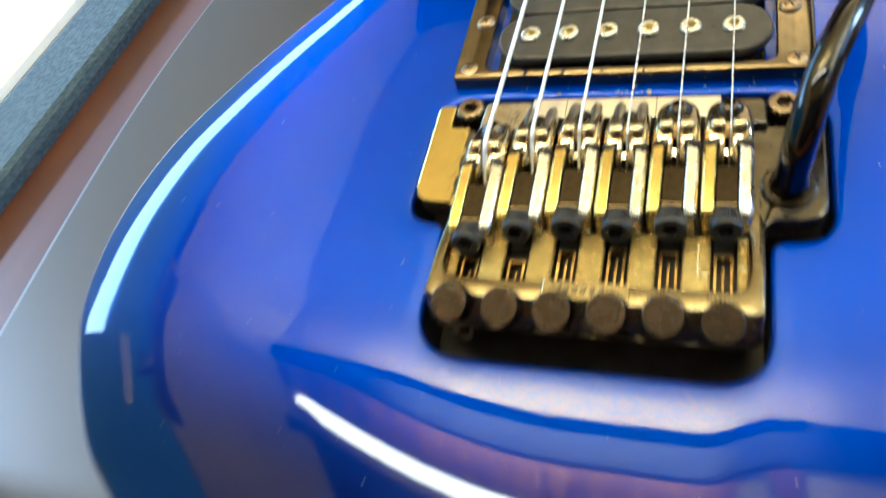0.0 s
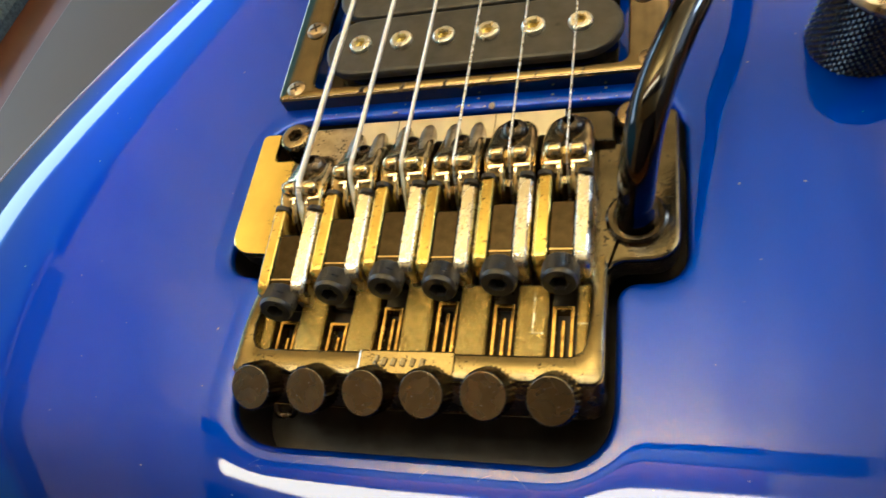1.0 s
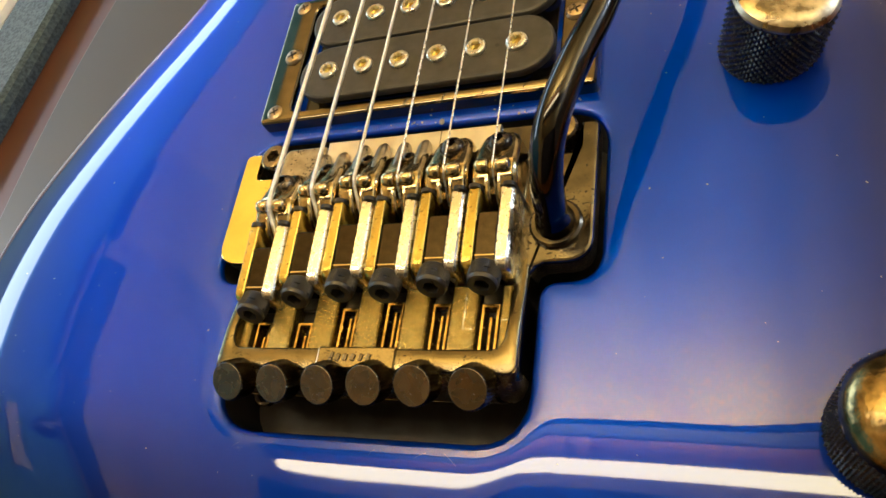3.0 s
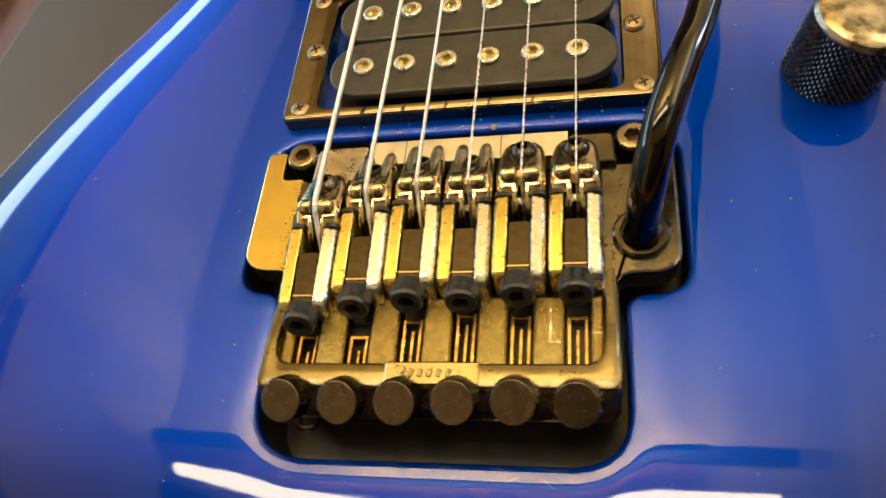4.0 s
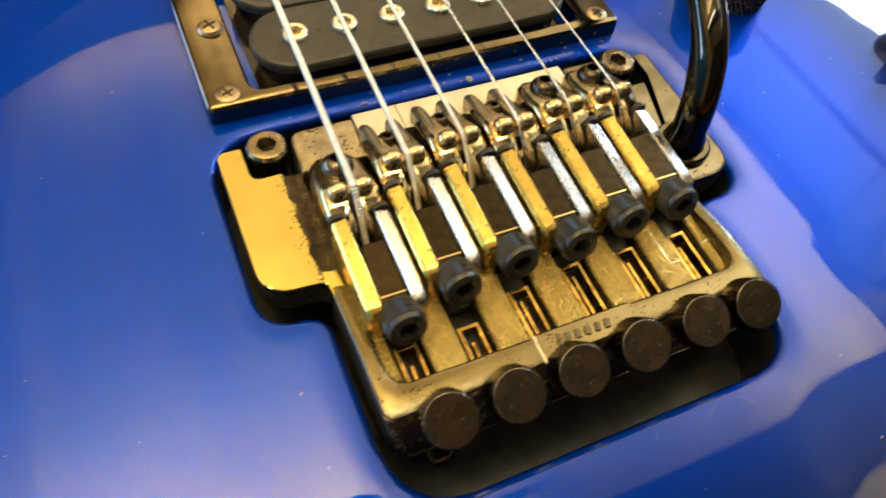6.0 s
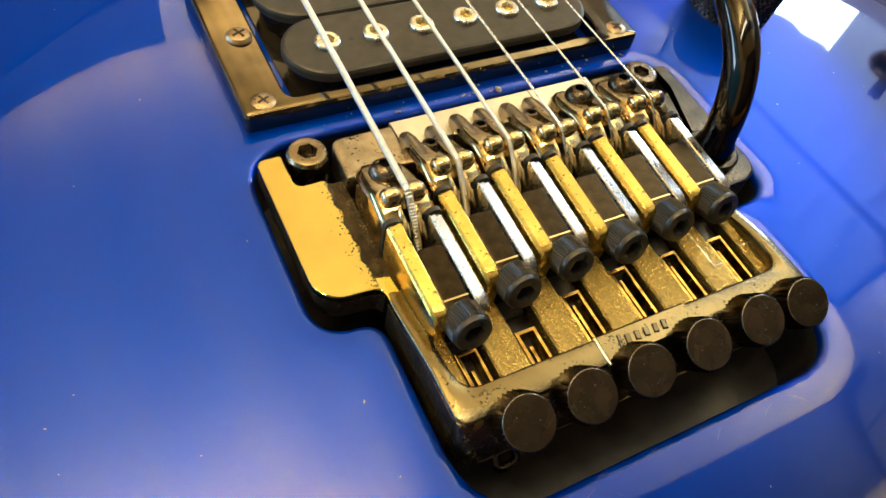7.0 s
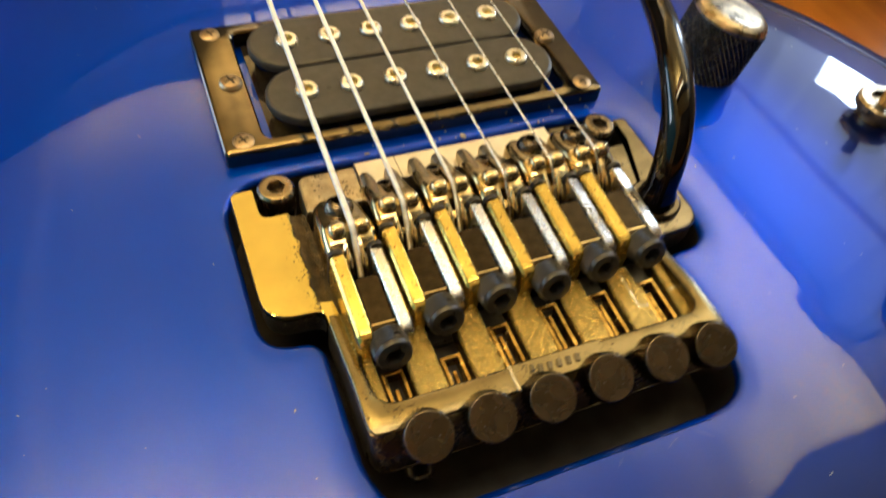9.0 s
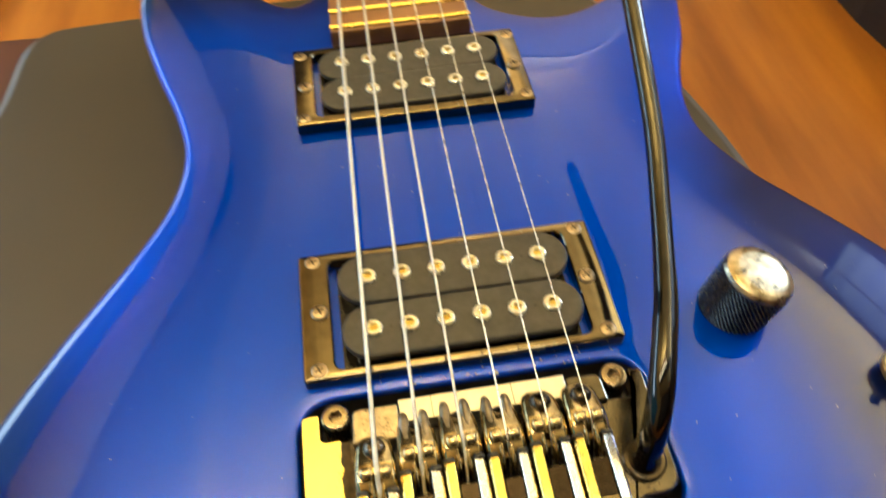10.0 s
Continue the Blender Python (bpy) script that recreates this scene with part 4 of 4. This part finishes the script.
saddle_z = (0.0, 0.2, 0.4, 0.6, 0.8, 0.5)


def section(hw, zt, g, gw, y, z0, r=1.1):
    """Flat-topped cross-section with bevelled shoulders and a string groove g deep and gw half wide."""
    left = [(-hw, z0), (-hw, zt - r), (-hw + 0.12, zt - r * 0.75), (-hw + r * 0.75, zt - 0.12), (-hw + r, zt), (-gw, zt - 0.02), (-gw * 0.8, zt - g)]
    return [(x, y, z) for x, z in left] + [(-x, y, z) for x, z in reversed(left)]


def make_saddle(long_front):
    """One saddle round the string's break point: wedge-shaped head, two rails, black clamp block, lock bolt."""
    bm = bmesh.new()
    rows = [(-4.4, 4.9, 8.3, 3.6, 1.1), (-3.0, 5.0, 9.0, 3.8, 1.1), (-1.8, 5.05, 9.4, 1.8, 1.0), (-0.2, 5.05, 9.6, 1.0, 0.9), (1.4, 5.0, 9.5, 0.8, 0.9), (3.0, 4.95, 8.9, 0.8, 0.9)]
    if long_front:
        rows += [(5.0, 4.8, 8.2, 0.5, 0.9), (7.0, 4.6, 7.6, 0.4, 0.9), (8.8, 4.2, 7.0, 0.3, 0.8), (10.2, 3.4, 6.2, 0.3, 0.7), (11.0, 2.4, 5.0, 0.2, 0.6)]
    else:
        rows += [(4.4, 4.85, 8.2, 0.8, 1.0), (6.2, 4.7, 7.6, 0.9, 1.2), (7.8, 4.5, 7.0, 1.2, 1.4), (8.8, 4.2, 6.3, 1.2, 1.4), (9.3, 3.9, 5.2, 1.0, 1.4)]
    loft(bm, [section(hw, zt, g, gw, y, 0.2) for y, hw, zt, g, gw in rows])
    sad = part("saddle", bm, HEAD, guitar, "worn black chrome bridge saddle with a black clamp block", 24)
    if not long_front:
        for s in (-1, 1):
            bm = bmesh.new()
            secs = []
            for y, w, z, r in ((3.6, 1.30, 8.5, 0.3), (5.5, 1.35, 7.9, 0.5), (8.0, 1.35, 7.3, 0.7), (10.4, 1.30, 6.8, 0.8), (11.8, 1.05, 6.2, 0.75), (12.7, 0.7, 5.3, 0.6), (13.1, 0.35, 4.2, 0.3)):
                cx = s * 2.6
                secs.append([(cx - w, y, 0.6), (cx + w, y, 0.6), (cx + w, y, z - r), (cx + w * 0.55, y, z - 0.2 * r), (cx + w * 0.1, y, z), (cx - w * 0.1, y, z), (cx - w * 0.55, y, z - 0.2 * r), (cx - w, y, z - r)])
            loft(bm, secs)
            part("prong", bm, BLOCK, sad, "worn pointed prong", 35)
    for s in (-1, 1):
        bm = bmesh.new()
        tube(bm, [(s * 0.72, -0.6, 10.1), (s * 0.9, -0.6, 10.1), (s * 1.3, -0.6, 10.1), (s * 2.9, -0.6, 10.05), (s * 3.4, -0.6, 10.0), (s * 3.8, -0.6, 10.0), (s * 4.0, -0.6, 10.0)], [0.9, 1.4, 1.6, 1.62, 1.45, 1.0, 0.25], 16)
        part("string_pin", bm, PIN, sad, "rounded bright pin", 60)
        # tongue that guides the string down
        bm = bmesh.new()
        secs = []
        for y, z in ((-1.0, 9.3), (-3.5, 9.0), (-6.0, 7.6), (-7.6, 5.8), (-8.3, 3.6)):
            secs.append([(s * 0.75, y, 0.4), (s * 1.95, y, 0.4), (s * 1.95, y, z - 0.4), (s * 1.6, y, z), (s * 1.1, y, z), (s * 0.75, y, z - 0.4)])
        loft(bm, secs)
        part("guide_tongue", bm, PIN, sad, "gold-toned guide tongue", 40)
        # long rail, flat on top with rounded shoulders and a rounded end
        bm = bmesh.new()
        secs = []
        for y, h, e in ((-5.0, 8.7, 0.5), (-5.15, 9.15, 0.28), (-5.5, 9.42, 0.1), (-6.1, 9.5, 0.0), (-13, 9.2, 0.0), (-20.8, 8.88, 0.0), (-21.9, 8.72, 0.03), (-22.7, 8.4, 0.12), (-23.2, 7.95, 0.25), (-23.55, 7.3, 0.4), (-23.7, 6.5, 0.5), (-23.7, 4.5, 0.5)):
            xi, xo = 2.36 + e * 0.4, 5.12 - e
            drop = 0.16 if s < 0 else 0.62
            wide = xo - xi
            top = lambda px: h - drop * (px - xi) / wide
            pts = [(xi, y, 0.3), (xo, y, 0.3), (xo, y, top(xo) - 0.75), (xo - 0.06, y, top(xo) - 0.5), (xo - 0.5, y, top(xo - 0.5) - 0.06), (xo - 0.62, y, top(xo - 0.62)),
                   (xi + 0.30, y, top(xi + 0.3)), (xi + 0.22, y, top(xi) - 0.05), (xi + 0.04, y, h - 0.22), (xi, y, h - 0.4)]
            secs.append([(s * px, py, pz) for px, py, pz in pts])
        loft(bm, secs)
        # both rails are one metal; the left has its warm reflection tinted in
        part("rail", bm, GOLDEN if s < 0 else STEEL, sad, "worn steel rail with warm reflected light in its colour" if s < 0 else "worn bright steel rail", 22)
        # black arched gap between the head and the rail
        bm = bmesh.new()
        arch = [(s * (3.7 + 1.42 * math.cos(radians(a))), 8.55 + 1.25 * math.sin(radians(a))) for a in range(0, 181, 15)] + [(s * 2.28, 0.4), (s * 5.12, 0.4)]
        loft(bm, [[(px, y, pz) for px, pz in arch] for y in (-5.25, -4.35)])
        part("rail_gap", bm, CAVITY, sad, "black gap at the rail's end", 50)
    bm = bmesh.new()
    prism(bm, rounded([(-2.32, -23.6, 0.5), (2.32, -23.6, 0.5), (2.32, -10.8, 0.9), (-2.32, -10.8, 0.9)]), 0.3, 9.0, 0.4, lambda x, y: 0.075 * (y + 10.8))
    block = part("clamp_block", bm, INSERT, sad, "black clamp block")
    # step bar whose gold colour stands for the reflection on its edge
    bm = bmesh.new()
    box(bm, -2.1, 2.1, -20.75, -20.4, 7.0, 8.34, 0.05)
    part("block_step", bm, PIN, block, "step across the clamp block, golden reflection put into its colour")
    # lock bolt
    tilt = Matrix.Translation((0, -22.6, 6.2)) @ Matrix.Rotation(radians(90 - 17), 4, "X")
    bm = bmesh.new()
    n = 100
    prof = [(1.8, -3.5), (1.8, 0.0), (3.1, 0.0), (3.35, 0.25), (3.35, 3.7), (3.2, 3.75), (3.15, 4.3), (2.95, 4.6), (2.6, 4.65), (1.75, 4.65), (1.65, 2.2), (0, 2.2)]
    lathe(bm, prof, n, tilt, (9, 10))
    inv = tilt.inverted()
    for v in bm.verts:
        q = inv @ v.co
        r = math.hypot(q.x, q.y)
        if r > 3.25 and round(math.atan2(q.y, q.x) / (2 * math.pi) * n) % 2:
            f = (r - 0.17) / r
            v.co = tilt @ Vector((q.x * f, q.y * f, q.z))
    part("lock_bolt", bm, BLACK_OXIDE, sad, "black knurled hex socket bolt", 30)
    bm = bmesh.new()
    if long_front:
        m = Matrix.Translation((0.2, 6.4, 7.3)) @ Matrix.Rotation(radians(-12), 4, "X")
        lathe(bm, [(2.9, -2), (2.9, 0.5), (2.75, 1.1), (2.3, 1.75), (1.7, 2.2), (1.25, 2.35), (1.15, 1.0), (0, 1.0)], 28, m, (5, 6))
    else:
        m = Matrix.Translation((0.0, 6.9, 6.0)) @ Matrix.Rotation(radians(-15), 4, "X")
        lathe(bm, [(1.6, -1), (1.6, 0.9), (1.4, 1.3), (1.0, 1.4), (0.95, 0.4), (0, 0.4)], 20, m, (3, 4))
    part("fixing_screw", bm, TUNER_FACE, sad, "dark polished fixing screw")
    return sad


def place_saddle(src, i, first):
    where = Vector(((i - 2.5) * SPACING + MIDDLE, saddle_y[i], 2.2 + saddle_z[i])) * MM
    if first:
        src.location = where
        return src
    return copy_thing(src, Matrix.Translation(where))


long_saddle, fork_saddle = make_saddle(True), make_saddle(False)
for i in range(6):
    if i in (0, 4, 5):
        place_saddle(long_saddle, i, i == 5)
    else:
        place_saddle(fork_saddle, i, i == 3)

# ---- fine tuners ----
axis = Vector((-0.09, -0.48, 0.87)).normalized()
tuner = None
for i in range(6):
    x = (i - 2.5) * SPACING + MIDDLE
    face = Vector((x, -61.2, (11.4, 10.9, 10.9, 11.6, 12.3, 11.2)[i]))
    if tuner is None:
        m = axis.to_track_quat("Z", "Y").to_matrix().to_4x4()
        bm = bmesh.new()
        n = 96
        lathe(bm, [(1.9, -8.0), (1.9, -5.2), (3.7, -5.2), (4.3, -4.8), (4.32, -0.35), (3.95, -0.04), (3.8, 0.0), (0, 0.0)], n, m)
        inv = m.inverted()
        for v in bm.verts:
            q = inv @ v.co
            r = math.hypot(q.x, q.y)
            if r > 4.0:
                # coarse saw-tooth knurl
                f = (r - (0.0, 0.36, 0.66)[round(math.atan2(q.y, q.x) / (2 * math.pi) * n) % 3]) / r
                v.co = m @ Vector((q.x * f, q.y * f, q.z))
        tuner = part("fine_tuner", bm, KNURL, guitar, "black knurled fine tuner knob with a flat face", 40)
        part("tuner_face", lathe(bmesh.new(), [(3.8, -0.1), (3.79, 0.012), (0, 0.014)], 48, m), TUNER_FACE, tuner, "flat satin black face")
        tuner.location = face * MM
        rim_bm = bmesh.new()
        lathe(rim_bm, [(3.78, -0.1), (3.98, -0.12), (3.95, -0.03), (3.85, 0.02), (3.78, 0.01)], 48, m, (), False)
        part("worn_rim", rim_bm, RIM, tuner, "worn rim", 60)
        rng = random.Random(21)
        dust_bm = bmesh.new()
        for k in range(5):
            px, py = rng.uniform(-2.6, 2.6), rng.uniform(-2.6, 2.6)
            lathe(dust_bm, [(rng.choice((0.04, 0.06, 0.09)), 0), (0, 0.04)], 5, m @ Matrix.Translation((px, py, 0.02)))
        part("face_dust", dust_bm, DUST, tuner, "fine dust specks")["kind"] = "stuff"
    else:
        copy_thing(tuner, Matrix.Translation(face * MM) @ Matrix.Rotation(radians(67 * i), 4, axis))

# ---- strings ----
for i, gauge in enumerate((1.30, 1.06, 0.84, 0.54, 0.45, 0.36)):
    x = (i - 2.5) * SPACING + MIDDLE
    y, z = saddle_y[i], 2.2 + saddle_z[i]
    x += 0.35
    xn = (i - 2.5) * 9.6 + 2.2
    r = gauge / 2
    pts = [(xn, 252, 10.2 + r), (x, y + 0.5, z + 11.0 + r)]
    pts += [(x, y - 0.8, z + 10.9 + r), (x, y - 2.4, z + 9.9 + r), (x, y - 5.5, z + 6.8), (x, y - 9.0, z + 1.6), (x, y - 10.4, z + 0.4)]
    bm = bmesh.new()
    if i < 3:
        a, b = Vector(pts[0]), Vector(pts[1])
        knee = a.lerp(b, 0.72)
        fine = spline([knee, b] + pts[2:], 1)
        # each turn of the winding: a groove and a flat crest
        turn = 0.85 * r
        line, radii = [a, knee], [r, r]
        for p0, p1 in zip(fine, fine[1:]):
            steps = max(1, round((p1 - p0).length / turn))
            for k in range(steps):
                for f, g in ((0.12, 0.84), (0.36, 1.02), (0.76, 1.02)):
                    line.append(p0.lerp(p1, (k + f) / steps))
                    radii.append(r * g)
        tube(bm, line, radii, 8)
    else:
        tube(bm, pts, r, 10)
    part("string", bm, STRING_WOUND if i < 3 else STRING_PLAIN, guitar, "wound nickel string" if i < 3 else "thin plain steel string", 48)

# ---- tremolo arm ----
bm = bmesh.new()
lathe(bm, [(5.6, PLATE_Z - 0.5), (5.6, PLATE_Z + 0.8), (5.1, PLATE_Z + 1.2), (4.2, PLATE_Z + 1.2), (4.0, PLATE_Z + 0.4), (0, PLATE_Z + 0.4)], 32, Matrix.Translation((37.4, -24.0, 0)))
part("arm_socket", bm, KNURL, guitar, "ring-shaped socket of the tremolo arm")
bm = bmesh.new()
arm_pts = spline([(37.4, -24.0, 2), (37.5, -23.8, 9), (38.2, -21.8, 17), (39.6, -17.5, 23.5), (41.8, -11, 27), (45.5, -1, 28.6), (50, 11.5, 28.6), (57.5, 38, 30), (62.5, 62, 35.5), (66.5, 98, 46.5), (70.5, 134, 57), (71.2, 140.5, 58.8)], 6)
tube(bm, arm_pts, [3.9 if p.z < 8 else (3.35 - 0.5 * min(1, max(0, (p.y + 15) / 40))) * (1.0 if p.y < 138 else 0.7) for p in arm_pts], 20)
part("tremolo_arm", bm, ARM, guitar, "bent black chrome tremolo arm", 60)

# ---- knobs and switch ----


def knurled_knob(name, x, y, z, r, h, label, lean=0.0, dome=False):
    m = Matrix.Translation((x, y, z)) @ Matrix.Rotation(radians(lean), 4, "Y")
    bm = bmesh.new()
    n, rows_ = 176, 40
    rings = [[bm.verts.new(m @ Vector((r * 0.96 * math.cos(2 * math.pi * i / n), r * 0.96 * math.sin(2 * math.pi * i / n), 0.05))) for i in range(n)]]
    for k in range(rows_ + 1):
        zz = 0.6 + (h - 3.0) * k / rows_
        ring_ = []
        for i in range(n):
            bumpy = 0.0 if k in (0, rows_) else 0.55 * (0.5 + 0.5 * math.cos(math.pi / 2 * (i + k))) * (0.5 + 0.5 * math.cos(math.pi / 2 * (i - k)))
            a = 2 * math.pi * i / n
            ring_.append(bm.verts.new(m @ Vector(((r - 0.4 + bumpy) * math.cos(a), (r - 0.4 + bumpy) * math.sin(a), zz))))
        rings.append(ring_)
    for a, b in zip(rings, rings[1:]):
        for i in range(n):
            bm.faces.new((a[i], a[(i + 1) % n], b[(i + 1) % n], b[i]))
    bm.faces.new(rings[0])
    knob = part(name, bm, KNOB_BLACK, guitar, label, 25)
    bm = bmesh.new()
    if dome:
        crown = [(r - 0.3, h - 2.5)] + [((r - 0.3) * math.cos(radians(a)), h - 2.4 + 5.4 * math.sin(radians(a))) for a in range(4, 90, 6)] + [(0, h + 3.0)]
    else:
        crown = [(r - 0.3, h - 2.5), (r - 0.25, h - 2.0), (r - 0.8, h - 1.0), (r - 1.8, h - 0.35), (r - 3.2, h - 0.05), (r - 4.2, h), (0, h + 0.15)]
    lathe(bm, crown, 56, m)
    part("knob_top", bm, KNOB_DOME if dome else KNOB_TOP, knob, "domed top worn through to bright metal")
    return knob


knurled_knob("volume_knob", 79.0, 18.2, -0.9, 10.3, 19.0, "black knurled volume knob with a worn metal top", 12.0)
tone = knurled_knob("tone_knob", 93.5, -63.5, -0.8, 10.4, 17.0, "black knurled tone knob with a tarnished dome", 5.0, True)
bm = bmesh.new()
m = Matrix.Translation((116, -11, -1.8))
lathe(bm, [(6.8, 0.2), (6.8, 1.0), (6.4, 1.3), (4.6, 1.3), (4.6, 4.5), (6.2, 4.6), (6.6, 5.2), (6.6, 6.8), (6.0, 7.4), (3.6, 7.4), (3.4, 6.4), (0, 6.4)], 28, m)
switch = part("toggle_switch", bm, KNOB_TOP, guitar, "small round pickup switch with a worn bright collar")
bm = bmesh.new()
tube(bm, [(116, -11, 4), (114.5, -11.8, 9), (113.6, -12.4, 12.0), (113.5, -12.5, 12.5)], [1.2, 1.5, 1.7, 0.8], 12)
part("switch_lever", bm, KNOB_TOP, switch, "", 60)

# ---- dust on the lacquer ----
rng = random.Random(11)
bm = bmesh.new()
count = 0
while count < 150:
    x, y = rng.uniform(-130, 140), rng.uniform(-120, 150)
    q = np.array([[x, y]])
    d = edge_distance(q)
    if not inside(q, outline)[0] or d[0] < 12 or inside(q, inset(hole, -4))[0]:
        continue
    if abs(x) < 47 and (9 < y < 57 or 111 < y < 159):
        continue
    z = float(top_height(d, q)[0])
    r = rng.choice((0.06, 0.08, 0.10, 0.16))
    ln = rng.uniform(1, 2.5)
    a = rng.uniform(0, 3.14)
    m = Matrix.Translation((x, y, z + 0.03)) @ Matrix.Rotation(a, 4, "Z") @ Matrix.Diagonal((ln, 1, 0.6, 1))
    lathe(bm, [(0, -r), (r, 0), (0, r)], 5, m)
    count += 1
# pale crumbs caught between the pickup and the bridge
for k in range(26):
    x, y, r = (6.2, 7.6, 0.75) if k == 0 else (rng.uniform(-34, 40), rng.uniform(6.8, 10.4), rng.choice((0.10, 0.14, 0.2, 0.28)))
    m = Matrix.Translation((x, y, LIFT + 0.3 * r)) @ Matrix.Rotation(rng.uniform(0, 3), 4, "Z") @ Matrix.Diagonal((rng.uniform(1, 1.6), 1, 0.7, 1))
    lathe(bm, [(0, -r), (r * 0.8, -r * 0.4), (r, r * 0.2), (r * 0.5, r * 0.8), (0, r)], 6, m)
# hair-fine scratches behind the bridge
for k in range(44):
    x, y, a, ln = rng.uniform(-44, 46) if k % 3 else rng.uniform(-42, -8), rng.uniform(-86, -71.6), rng.uniform(-0.9, 0.9), rng.uniform(1.5, 4)
    line = []
    for j in range(5):
        px, py = x + ln * (j / 4 - 0.5) * math.cos(a), y + ln * (j / 4 - 0.5) * math.sin(a) + 0.15 * math.sin(j * 0.8)
        q = np.array([[px, py]])
        line.append((px, py, float(top_height(edge_distance(q), q)[0]) - 0.02))
    tube(bm, line, 0.013, 4)
dust = part("dust", bm, DUST, guitar, "fine dust specks and hair scratches on the lacquer")
dust["kind"] = "stuff"
